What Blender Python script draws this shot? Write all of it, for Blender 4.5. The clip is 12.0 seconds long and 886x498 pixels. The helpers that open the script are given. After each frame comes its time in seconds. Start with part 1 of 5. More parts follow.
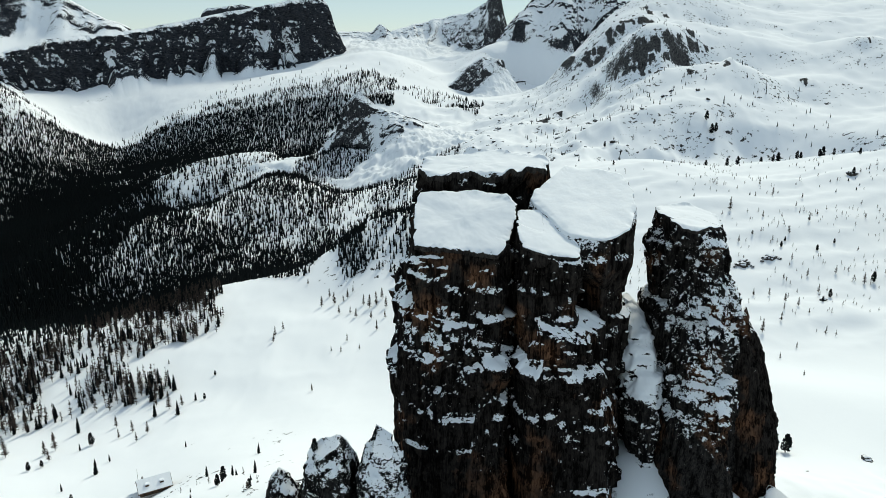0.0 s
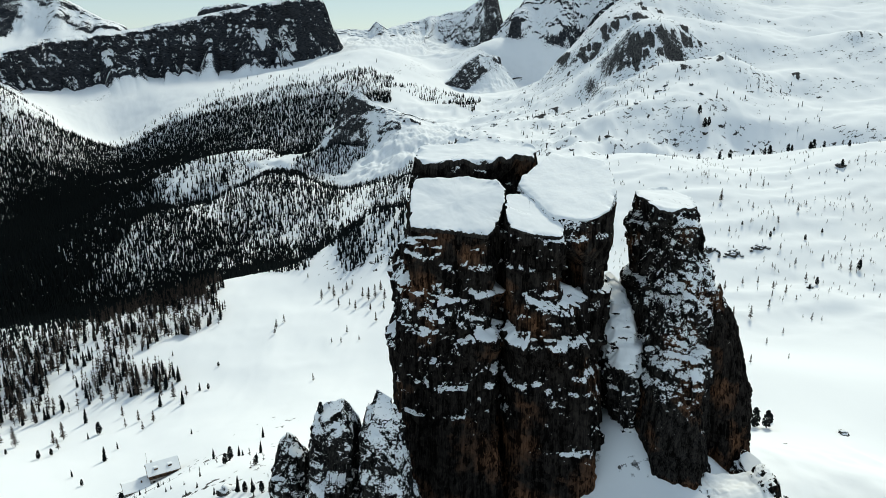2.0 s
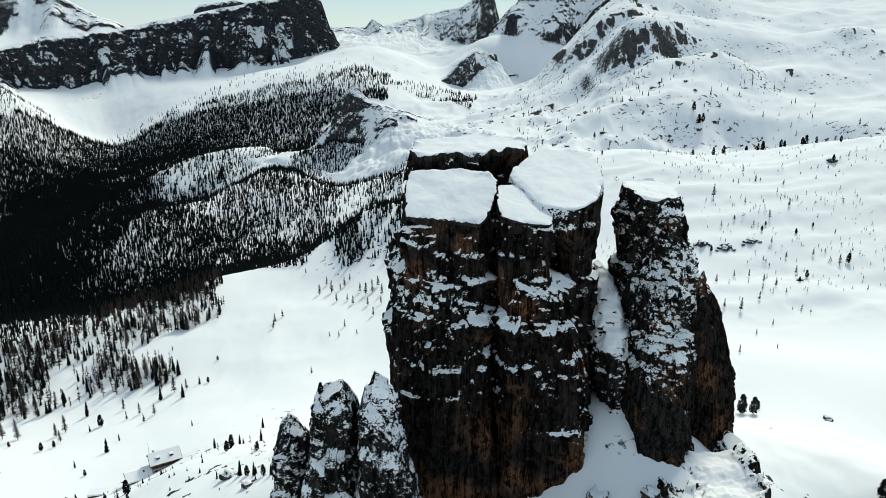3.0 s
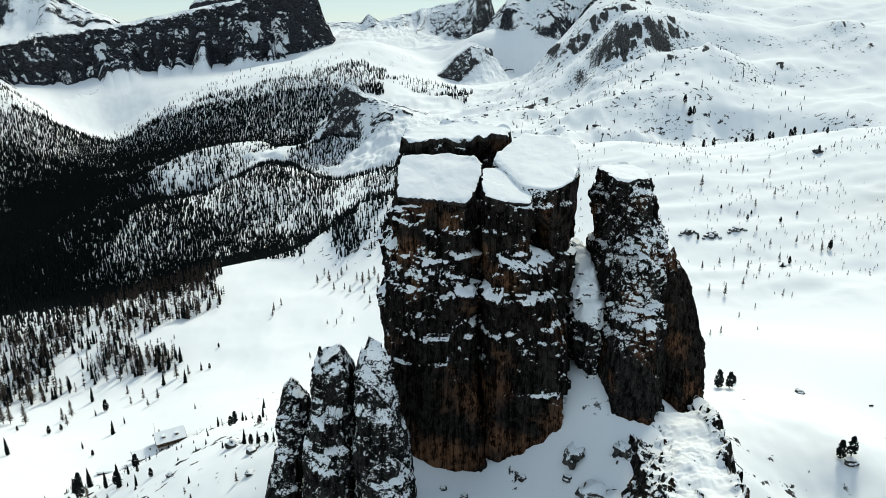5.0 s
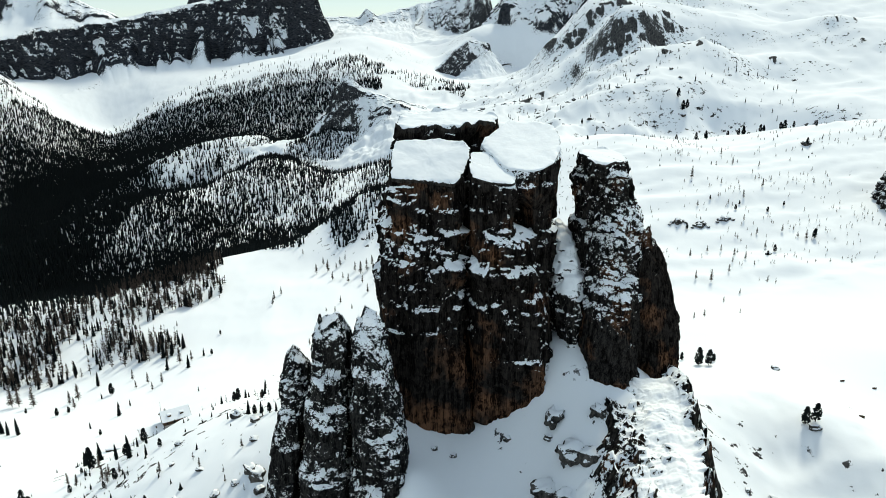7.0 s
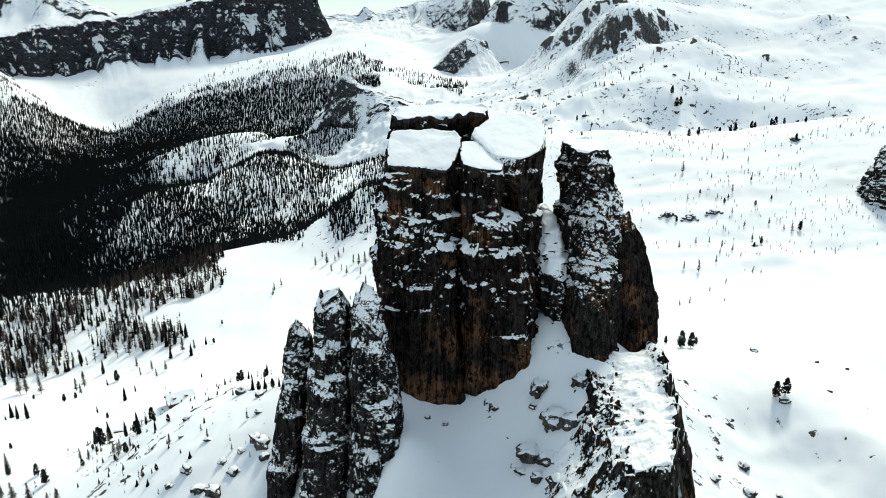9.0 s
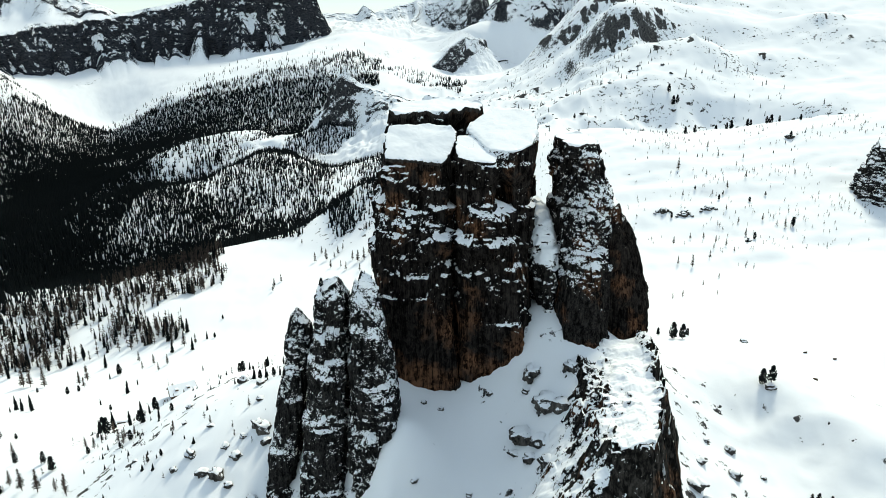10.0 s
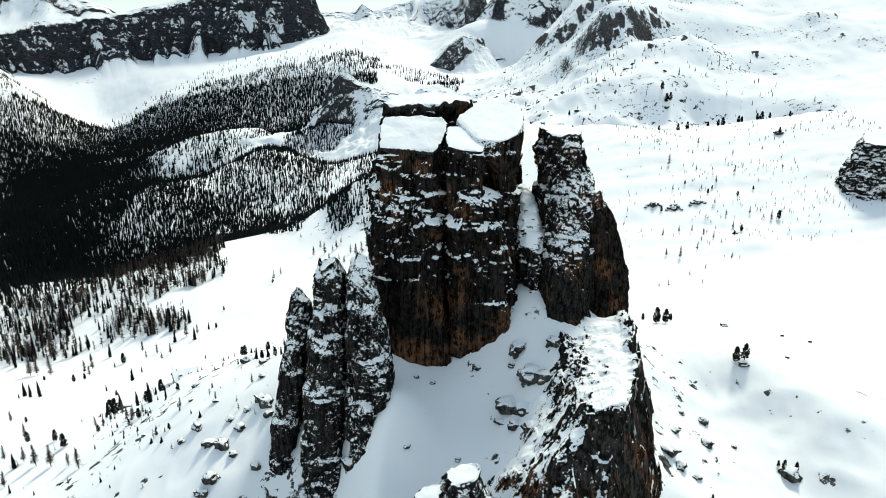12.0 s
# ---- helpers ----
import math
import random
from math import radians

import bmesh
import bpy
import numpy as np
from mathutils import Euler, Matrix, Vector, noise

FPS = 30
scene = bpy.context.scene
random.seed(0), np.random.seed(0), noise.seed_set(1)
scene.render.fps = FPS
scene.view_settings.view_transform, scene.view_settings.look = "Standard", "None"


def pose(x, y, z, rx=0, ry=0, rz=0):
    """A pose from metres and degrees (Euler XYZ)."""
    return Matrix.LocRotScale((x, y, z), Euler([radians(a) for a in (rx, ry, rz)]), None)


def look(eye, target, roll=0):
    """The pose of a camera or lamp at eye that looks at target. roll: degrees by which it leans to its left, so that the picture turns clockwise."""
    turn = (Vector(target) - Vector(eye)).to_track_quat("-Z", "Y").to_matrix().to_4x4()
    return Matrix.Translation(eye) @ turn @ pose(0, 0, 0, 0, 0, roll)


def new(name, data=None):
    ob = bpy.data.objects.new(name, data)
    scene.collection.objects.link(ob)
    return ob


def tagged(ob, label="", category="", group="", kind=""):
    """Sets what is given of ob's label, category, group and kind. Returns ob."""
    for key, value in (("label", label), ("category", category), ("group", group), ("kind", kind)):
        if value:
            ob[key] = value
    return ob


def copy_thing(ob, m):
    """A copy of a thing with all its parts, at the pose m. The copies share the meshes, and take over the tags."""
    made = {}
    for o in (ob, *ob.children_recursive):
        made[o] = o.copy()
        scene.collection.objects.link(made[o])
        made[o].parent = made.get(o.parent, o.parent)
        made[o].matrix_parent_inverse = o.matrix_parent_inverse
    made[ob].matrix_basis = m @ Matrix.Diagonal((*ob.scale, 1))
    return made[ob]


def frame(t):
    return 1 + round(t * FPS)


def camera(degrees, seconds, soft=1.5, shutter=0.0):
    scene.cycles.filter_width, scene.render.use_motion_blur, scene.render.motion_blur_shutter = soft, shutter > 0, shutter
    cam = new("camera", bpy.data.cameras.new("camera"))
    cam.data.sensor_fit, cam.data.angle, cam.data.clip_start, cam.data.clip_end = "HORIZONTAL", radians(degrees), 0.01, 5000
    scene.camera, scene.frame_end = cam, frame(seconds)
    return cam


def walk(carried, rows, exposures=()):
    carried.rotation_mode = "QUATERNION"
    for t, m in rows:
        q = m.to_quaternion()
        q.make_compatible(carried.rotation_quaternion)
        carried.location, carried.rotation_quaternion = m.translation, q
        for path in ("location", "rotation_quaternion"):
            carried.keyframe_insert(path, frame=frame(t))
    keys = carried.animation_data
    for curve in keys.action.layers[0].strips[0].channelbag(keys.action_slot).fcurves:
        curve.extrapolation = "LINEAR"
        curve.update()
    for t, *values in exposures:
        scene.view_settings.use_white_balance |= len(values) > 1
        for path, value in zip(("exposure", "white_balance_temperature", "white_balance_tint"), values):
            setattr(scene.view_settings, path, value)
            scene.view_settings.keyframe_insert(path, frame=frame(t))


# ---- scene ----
cam = camera(65.0, 12.0, 0.75)
PATH = [
    (0, (-5.808, -154.699, 145.129), (-5.831, -152.779, 144.567), 0.5),
    (0.5, (-5.696, -157.919, 145.155), (-5.717, -156.0, 144.592), 0.4),
    (1, (-5.41, -160.972, 145.013), (-5.43, -159.053, 144.449), 0.3),
    (1.5, (-5.114, -164.173, 144.963), (-5.133, -162.255, 144.396), 0.2),
    (2, (-4.659, -167.691, 144.919), (-4.677, -165.774, 144.35), 0.1),
    (2.5, (-4.277, -171.562, 144.95), (-4.293, -169.646, 144.377), 0.1),
    (3, (-3.825, -175.267, 144.832), (-3.835, -173.351, 144.256), 0.0),
    (5, (-1.516, -191.087, 144.632), (-1.518, -189.176, 144.043), -0.2),
    (5.5, (-0.898, -194.696, 144.369), (-0.899, -192.786, 143.776), -0.2),
    (6, (-0.31, -198.82, 144.282), (-0.31, -196.911, 143.686), -0.2),
    (6.5, (0.23, -202.896, 144.17), (0.23, -200.987, 143.57), -0.2),
    (7, (0.835, -206.977, 144.094), (0.837, -205.069, 143.492), -0.2),
    (9, (2.567, -222.91, 143.878), (2.574, -221.005, 143.271), -0.1),
    (9.5, (3.137, -226.897, 143.686), (3.145, -224.992, 143.078), -0.1),
    (10, (3.672, -230.8, 143.494), (3.681, -228.895, 142.884), -0.1),
    (10.5, (4.322, -234.847, 143.386), (4.332, -232.942, 142.776), -0.1),
    (11, (4.9, -238.923, 143.305), (4.912, -237.019, 142.694), -0.1),
    (11.5, (5.53, -242.918, 143.157), (5.542, -241.014, 142.546), -0.1),
    (12, (6.162, -247.014, 143.153), (6.175, -245.111, 142.54), -0.1),
]
walk(cam, [(t, look(eye, target, roll)) for t, eye, target, roll in PATH],
     [(0.0, 0.46, 7450, -4), (6.0, 0.68, 7600, -4), (12.0, 0.94, 7750, -4)])

# ---- light and air ----
SUN_TURN, SUN_RISE = 24.0, 42.0      # degrees right of the view, degrees above the horizon
world = bpy.data.worlds.new("sky")
scene.world = world
world.use_nodes = True
wn = world.node_tree
sky = wn.nodes.new("ShaderNodeTexSky")
sky.sky_type = "NISHITA"
sky.sun_disc = False
sky.sun_elevation = radians(SUN_RISE)
sky.sun_rotation = radians(SUN_TURN)
sky.altitude = 2300
sky.dust_density = 0.0
veil = wn.nodes.new("ShaderNodeMix")          # thin high cloud over the whole sky
veil.data_type = "RGBA"
veil.inputs["Factor"].default_value = 0.8
veil.inputs["B"].default_value = (1.95, 2.4, 3.35, 1)
wn.links.new(sky.outputs[0], veil.inputs["A"])
wn.links.new(veil.outputs["Result"], wn.nodes["Background"].inputs[0])
wn.nodes["Background"].inputs[1].default_value = 0.14
sun_data = bpy.data.lights.new("sun", "SUN")
sun_data.energy, sun_data.angle, sun_data.color = 2.0, radians(11.0), (1.0, 0.97, 0.96)
sun = new("sun", sun_data)
sun_way = Vector((math.sin(radians(SUN_TURN)) * math.cos(radians(SUN_RISE)), math.cos(radians(SUN_TURN)) * math.cos(radians(SUN_RISE)), math.sin(radians(SUN_RISE))))
sun.matrix_world = look(sun_way * 1000, (0, 0, 0))

# ---- noise and meshes ----
rng = np.random.default_rng(7)
LATTICE = rng.random((64, 64, 64)).astype(np.float32) * 2 - 1


def wave(p, size, seed=0.0):
    """Smooth value noise in -1..1 over points (n, 3)."""
    q = np.asarray(p, dtype=np.float64) / size + seed * 7.31
    i = np.floor(q).astype(np.int64)
    f = q - i
    f = f * f * f * (f * (f * 6 - 15) + 10)
    out = 0
    for a in (0, 1):
        for b in (0, 1):
            for c in (0, 1):
                w = (f[:, 0] if a else 1 - f[:, 0]) * (f[:, 1] if b else 1 - f[:, 1]) * (f[:, 2] if c else 1 - f[:, 2])
                out = out + w * LATTICE[(i[:, 0] + a) & 63, (i[:, 1] + b) & 63, (i[:, 2] + c) & 63]
    return out


def fbm(p, size, octaves=4, seed=0.0, gain=0.5):
    out, amp, total = 0, 1.0, 0
    for k in range(octaves):
        out = out + amp * wave(p, size / 2.07**k, seed + k * 1.7)
        total += amp
        amp *= gain
    return out / total


def ridged(p, size, octaves=4, seed=0.0, gain=0.5):
    out, amp, total = 0, 1.0, 0
    for k in range(octaves):
        out = out + amp * (1 - 2 * np.abs(wave(p, size / 2.07**k, seed + k * 2.3)))
        total += amp
        amp *= gain
    return out / total


def step(a, b, x):
    t = np.clip((x - a) / (b - a), 0, 1)
    return t * t * (3 - 2 * t)


def flat3(x, y, z=0.0):
    x = np.asarray(x, float).ravel()
    y = np.asarray(y, float).ravel()
    return np.stack([x, y, np.broadcast_to(z, x.shape)], 1)


def mesh_from(name, verts, faces, smooth=True, drift=None):
    """A mesh from arrays; faces are rows of equal length; drift: how much snow each vertex holds."""
    me = bpy.data.meshes.new(name)
    verts = np.asarray(verts, np.float32)
    faces = np.asarray(faces, np.int32)
    n, k = faces.shape
    me.vertices.add(len(verts))
    me.vertices.foreach_set("co", verts.ravel())
    me.loops.add(n * k)
    me.loops.foreach_set("vertex_index", faces.ravel())
    me.polygons.add(n)
    me.polygons.foreach_set("loop_start", np.arange(0, n * k, k, dtype=np.int32))
    me.polygons.foreach_set("loop_total", np.full(n, k, np.int32))
    me.polygons.foreach_set("use_smooth", np.full(n, smooth, bool))
    me.update(calc_edges=True)
    me.validate()
    if drift is not None:
        me.attributes.new("drift", "FLOAT", "POINT").data.foreach_set("value", np.asarray(drift, np.float32).ravel())
    return me


def grid_faces(nu, nv, closed=False):
    """Quads of a grid of nu columns by nv rows; vertex = u * nv + v."""
    u = np.arange(nu if closed else nu - 1)
    v = np.arange(nv - 1)
    a, b = np.meshgrid(u, v, indexing="ij")
    c = (a + 1) % nu
    return np.stack([a * nv + b, c * nv + b, c * nv + b + 1, a * nv + b + 1], -1).reshape(-1, 4)


def part(name, me, material, parent=None, label=""):
    ob = new(name, me)
    ob.data.materials.append(material)
    if parent is not None:
        ob.parent = parent
    if label:
        ob["label"] = label
    return ob


# ---- the lie of the land ----
MEADOW = [(-81, -19, 3), (-73, -23, 1), (-59, -13, 11), (-91, 39, -5), (-127, 50, -25), (-174, 32, -39), (-180, 22, -41), (-148, 145, -68), (-113, 60, -17),
          (-100, 58, -13), (-132, 82, -38), (-165, 120, -70), (-198, 131, -80), (-275, 179, -97), (-208, 190, -93), (-183, 290, -99), (-273, 274, -117), (-338, 321, -116),
          (-264, 343, -101), (-232, 385, -95), (-152, 383, -88), (-125, 449, -81), (-247, 515, -96), (-61, 300, -81), (-53, 350, -77), (-267, 150, -88), (-110, 150, -55)]
TOWER_FOOT = [(4, -18, 23), (14, -20, 30), (31, -23, 40), (56, -31, 42), (58, -45, 40), (58, -60, 34), (56, -78, 26), (50, -92, 10), (40, -79, 24),
              (44, -60, 32), (33, -66, 22), (30, -84, 14), (38, -50, 31), (39, -8, 55), (39, -16, 48), (38, -24, 42), (62, -37, 37), (75, -45, 15),
              (77, -62, 10), (74, -78, 3), (71, -94, -8), (79, 2, 27), (36, -40, 33), (23, -41, 20)]
BASIN = [(7, -62, 8), (7, -42, 15), (22, -35, 23), (50, -114, -8), (72, -100, -4), (28, -108, -4), (12, -90, 0)]
PILLAR_FOOT = [(-8, -48, 38), (-11, -57, 29), (-14, -65, 20), (-15, -72, 14), (-30, -62, -22), (-26, -66, -12), (-36, -58, -26), (-22, -74, -8), (-40, -70, -30)]
NEAR_SIDES = [(-14, -23, 34), (-7, -75, 2), (-5, -28, 23), (88, -50, 10), (86, -70, 8), (195, 20, -10), (-88, -40, -9), (-146, -10, -31), (-141, 30, -31), (-65, -50, -6), (-42, -60, -24), (-22, -64, -16), (-8, -62, -1)]
BANK = [(109, -13, 11), (120, -4, 19), (126, 18, 18), (120, -27, 6), (135, -13, 16), (141, 9, 15), (125, -40, 4), (144, -27, 15), (150, -5, 14), (132, -49, 1), (151, -35, 13), (157, -13, 12)]
SHELF = [(120, 80, -4), (150, 72, -2), (221, 90, -3), (152, 150, -10), (188, 195, -23), (281, 296, -16), (203, 363, -11), (302, 602, 12), (211, 575, 26),
         (429, 655, 24), (458, 565, 45), (385, 378, 10), (60, 90, -14), (0, 110, -32), (60, 300, -35), (100, 450, -15), (30, 480, -40), (400, 200, 0)]
VALLEY = [(-412, 420, -115), (-419, 520, -134), (-398, 600, -146), (-727, 900, -187), (-641, 1000, -184), (-921, 1200, -219), (-861, 1300, -217), (-879, 1600, -214), (-1000, 1800, -222),
          (-1069, 2000, -217), (-1200, 2230, -185), (-1326, 1900, 2), (-1265, 1950, -59), (-1225, 2050, -121), (-1249, 1750, -102), (-1500, 1900, 90), (-719, 1700, -160), (-627, 1750, -150),
          (-396, 1850, -130), (-938, 2150, -104), (-653, 2150, -37), (-382, 2200, 17), (-199, 2250, 16)]
GORGE = [(-255, 1330, -55), (-275, 1450, -97), (-302, 1200, -77), (-325, 1308, -120), (-329, 1080, -82), (-354, 1177, -126), (-354, 1020, -90), (-381, 1112, -135), (-375, 960, -96),
         (-404, 1046, -140), (-401, 900, -99), (-432, 981, -143), (-435, 870, -102), (-467, 948, -146), (-470, 830, -100), (-504, 905, -144), (-497, 750, -103), (-534, 818, -147),
         (-522, 680, -111), (-559, 741, -155), (-537, 610, -116), (-575, 665, -160)]
HUMP_SPOTS = [(-534, 1130, -135), (-549, 1160, -113), (-485, 1130, -129), (-500, 1180, -105), (-433, 1140, -120), (-450, 1200, -98), (-388, 1180, -105), (-401, 1230, -91), (-369, 1240, -93),
              (-549, 1200, -100), (-607, 1344, -160), (-519, 1240, -87), (-573, 1389, -146), (-470, 1270, -80), (-519, 1422, -138), (-425, 1300, -76), (-469, 1456, -134), (-383, 1310, -78),
              (-423, 1467, -136)]
FLANK = [(-237, 620, -116), (-159, 600, -100), (-91, 560, -33), (-94, 500, -55), (-58, 470, -62), (-60, 650, -52), (-288, 800, -132), (-216, 850, -117), (-213, 1100, -117),
         (-120, 1000, -86), (-91, 1150, -82), (-172, 1900, -60), (-60, 1500, -48), (-7, 1500, -46), (-62, 2100, -26), (44, 2000, -34), (-183, 2600, 84), (-10, 2700, 40),
         (274, 2600, 4), (361, 2800, 62)]
PASS = [(148, 2720, 127), (100, 2680, 104), (60, 2600, 62), (200, 2740, 120), (310, 2760, 74), (20, 2490, -4), (150, 2640, 66), (40, 2560, 20), (-344, 2500, 80),
        (-512, 2500, 58), (-284, 2750, 120), (-105, 2850, 79), (-27, 2200, -18), (345, 2100, 62)]
RIM = [(198, 680, 9), (274, 680, 11), (343, 680, 11), (411, 680, 13), (479, 680, 15), (209, 725, -7), (289, 725, -5), (361, 725, -5), (433, 725, -3), (505, 725, -1)]
SLOPE = [(179, 760, 11), (226, 770, 10), (304, 775, 7), (386, 790, 7), (458, 780, 12), (207, 830, 28), (278, 830, 39), (339, 805, 44), (409, 820, 42),
         (259, 920, 50), (320, 960, 69), (362, 930, 84), (431, 930, 84), (479, 940, 84), (474, 860, 48), (480, 800, 27)]
DOME = [(365, 1000, 107), (393, 1090, 92), (408, 1010, 121), (440, 1101, 107), (444, 1010, 125), (479, 1101, 112), (467, 985, 114), (504, 1074, 100), (470, 1150, 139),
        (541, 1150, 140), (554, 1400, 187), (670, 1450, 201), (789, 1550, 217), (945, 1600, 229), (713, 1700, 243), (658, 1250, 152), (746, 1250, 144), (622, 1300, 169)]
RIGHT_SIDE = [(622, 1080, 114), (548, 1000, 98), (576, 960, 83), (525, 940, 67), (721, 1150, 162), (710, 1050, 124), (667, 950, 83), (582, 850, 49), (542, 850, 49),
              (557, 750, 37), (520, 760, 28), (306, 1070, 90), (359, 1040, 104), (323, 1140, 161), (372, 1120, 163), (416, 1220, 182), (342, 1090, 127)]
RIDGE = [(349, 1400, 196), (314, 1300, 128), (290, 1020, 74), (330, 1480, 189), (270, 1480, 122), (239, 1480, 97), (215, 1480, 65), (282, 1330, 96), (260, 1150, 56),
         (217, 1200, 36), (227, 1020, 32), (187, 1000, 6), (170, 1250, 10), (130, 1080, 4), (172, 800, -1), (137, 900, -3), (80, 1080, -4), (64, 980, -10),
         (365, 1420, 211), (425, 1420, 217), (385, 1750, 151), (315, 1750, 73), (272, 1750, 39), (243, 1750, 0)]
FAR_SLOPE = [(459, 1560, 273), (394, 1500, 241), (580, 1750, 307), (739, 1950, 309), (872, 2000, 305), (1082, 1900, 300), (1088, 2300, 439), (1500, 1500, 320), (1500, 2600, 520)]
AROUND = [(-1655, 2350, -10), (-1232, 2450, -60), (-860, 2600, 10), (-600, 2700, 60), (-1900, 1400, 60), (-900, 400, -200), (-700, 0, -170), (-400, -300, -110), (0, -500, -60),
          (0, -250, -35), (-150, -200, -45), (400, -300, -40), (200, -160, -20), (900, 0, 40), (0, -1200, -200), (-1500, -1200, -300), (1500, -1200, 0), (-2600, 600, -200),
          (-2600, 3000, 60), (-1500, 3600, 150), (-400, 3500, 120), (400, 3400, 120), (900, 3000, 260), (-2600, 4800, 100), (0, 4800, 60), (1800, 4800, 300), (2600, 800, 300)]


def spline(spots, soft):
    """A thin-plate surface over spot heights."""
    s = np.array(spots, float)
    p = s[:, :2] / 100
    d2 = ((p[:, None] - p[None]) ** 2).sum(-1)
    k = 0.5 * d2 * np.log(d2 + 1e-9) + soft * np.eye(len(p))
    a = np.c_[np.ones(len(p)), p]
    m = np.block([[k, a], [a.T, np.zeros((3, 3))]])
    return p, np.linalg.solve(m, np.r_[s[:, 2], np.zeros(3)])


LAND = spline(MEADOW + TOWER_FOOT + BASIN + PILLAR_FOOT + NEAR_SIDES + BANK + RIM + SHELF + VALLEY + GORGE + HUMP_SPOTS + FLANK + PASS + SLOPE + DOME + RIGHT_SIDE + RIDGE + FAR_SLOPE + AROUND, 0.02)


def rough_height(x, y):
    p, w = LAND
    q = np.stack([np.ravel(x), np.ravel(y)], 1) / 100
    out = np.empty(len(q))
    for i in range(0, len(q), 20000):
        b = q[i:i + 20000]
        d2 = ((b[:, None] - p[None]) ** 2).sum(-1)
        out[i:i + 20000] = (0.5 * d2 * np.log(d2 + 1e-9)) @ w[:-3] + w[-3] + b @ w[-2:]
    return out


# x, y, half length, half width, turn: where steep ground is bare, broken rock
OUTCROPS = [(342, 1090, 52, 55, 70), (345, 1350, 22, 80, 75), (412, 1010, 52, 16, 10), (363, 1010, 34, 16, 40), (430, 1420, 55, 40, 20), (427, 1150, 34, 18, 0), (567, 980, 22, 10, 20), (731, 1130, 48, 16, 0), (705, 1040, 22, 10, 0), (131, 1100, 60, 26, 0), (186, 1130, 30, 40, 0), (208, 960, 14, 40, 10), (253, 1450, 16, 40, 0)]


def bare_rock(x, y):
    """How far the ground at x, y is open rock, 0 to 1."""
    out = np.zeros(len(x))
    p = flat3(x, y)
    u, v = x + 42 * fbm(p, 70, 4, 51.0, 0.6), y + 42 * fbm(p, 70, 4, 52.0, 0.6)
    for cx, cy, a, b, turn in OUTCROPS:
        c, s = math.cos(radians(turn)), math.sin(radians(turn))
        e, f = (u - cx) * c + (v - cy) * s, (v - cy) * c - (u - cx) * s
        out = np.maximum(out, step(1.25, 0.6, np.hypot(e / a, f / b)))
    return out


def ground_height(x, y):
    x, y = np.ravel(np.asarray(x, float)), np.ravel(np.asarray(y, float))
    z = rough_height(x, y)
    p = flat3(x, y)
    right = step(150, 420, x) * step(580, 760, y)
    far = step(700, 1600, y)
    calm = step(120, 60, np.abs(y - 150)) * step(100, 160, x)
    z = z + (0.9 - 0.5 * calm) * fbm(p, 34, 4, 1.0)
    crag = step(26, 12, np.hypot(x - 48, (y + 66) * 0.75))
    z = z + 2.2 * fbm(p * (1, 0.8, 1), 120, 3, 7.0) * step(60, 140, np.hypot(x, y + 20)) * step(700, 500, y)
    z = z + crag * (1.6 * ridged(p, 11, 4, 5.0) + 0.8 * ridged(p, 4, 3, 6.0))
    z = z + right * (7 * fbm(p, 150, 3, 2.0, 0.5) + 4 * np.maximum(0, ridged(p, 80, 3, 2.5, 0.5)) + 9 * step(1050, 1300, y) * fbm(p * (0.7, 1, 1), 110, 3, 2.7, 0.45) + 3.6 * ridged(p * (0.7, 1.2, 1), 44, 3, 2.9, 0.5))
    z = z + bare_rock(x, y) * (7 * ridged(p, 46, 4, 2.2, 0.6) + 5 * fbm(p, 16, 3, 2.4, 0.6))
    z = z + 1.6 * ridged(p * (1, 1.3, 1), 21, 3, 9.0) * step(72, 84, x) * step(175, 140, x) * step(75, 40, y) * step(-190, -150, y)
    z = z + 1.0 * ridged(p * (1, 0.8, 1), 19, 2, 9.5) * step(-45, -60, x) * step(-150, -110, x) * step(70, 30, y) * step(-160, -100, y)
    lumps = step(-220, -60, x) * step(420, 250, x) * step(650, 800, y) * step(2300, 1900, y)
    z = z + lumps * 15 * np.maximum(0, ridged(p, 85, 4, 8.0, 0.5) + 0.1) ** 1.4
    z = z + 5 * step(560, 700, y) * (1 - right) * fbm(p, 75, 3, 3.0) + 8 * far * (1 - 0.8 * right) * fbm(p, 160, 4, 4.0)
    z = z + (3.8 * ridged(p * (0.5, 1.1, 1), 62, 3, 14.0) + 1.6 * ridged(p * (0.6, 1.2, 1), 23, 3, 16.0)) * step(100, 170, x) * step(190, 260, y) * step(680, 600, y)
    z = z + 2.6 * ridged(p * (1, 0.7, 1), 75, 3, 15.0) * step(-40, -100, x) * step(180, 260, y) * step(560, 480, y)
    return z


# ---- materials ----
def nodes_of(name):
    mat = bpy.data.materials.new(name)
    mat.use_nodes = True
    nt = mat.node_tree
    return mat, nt, nt.nodes["Principled BSDF"]


def add(nt, kind, **sets):
    n = nt.nodes.new(kind)
    for k, v in sets.items():
        n.inputs[k.replace("_", " ")].default_value = v
    return n


def noise_node(nt, scale, detail=6.0, rough=0.6, stretch=None, coord=None):
    n = add(nt, "ShaderNodeTexNoise", Scale=scale, Detail=detail, Roughness=rough)
    if coord is None:
        coord = add(nt, "ShaderNodeTexCoord").outputs["Object"]
    if stretch is not None:
        m = add(nt, "ShaderNodeMapping", Scale=stretch)
        nt.links.new(coord, m.inputs["Vector"])
        coord = m.outputs["Vector"]
    nt.links.new(coord, n.inputs["Vector"])
    return n.outputs["Fac"]


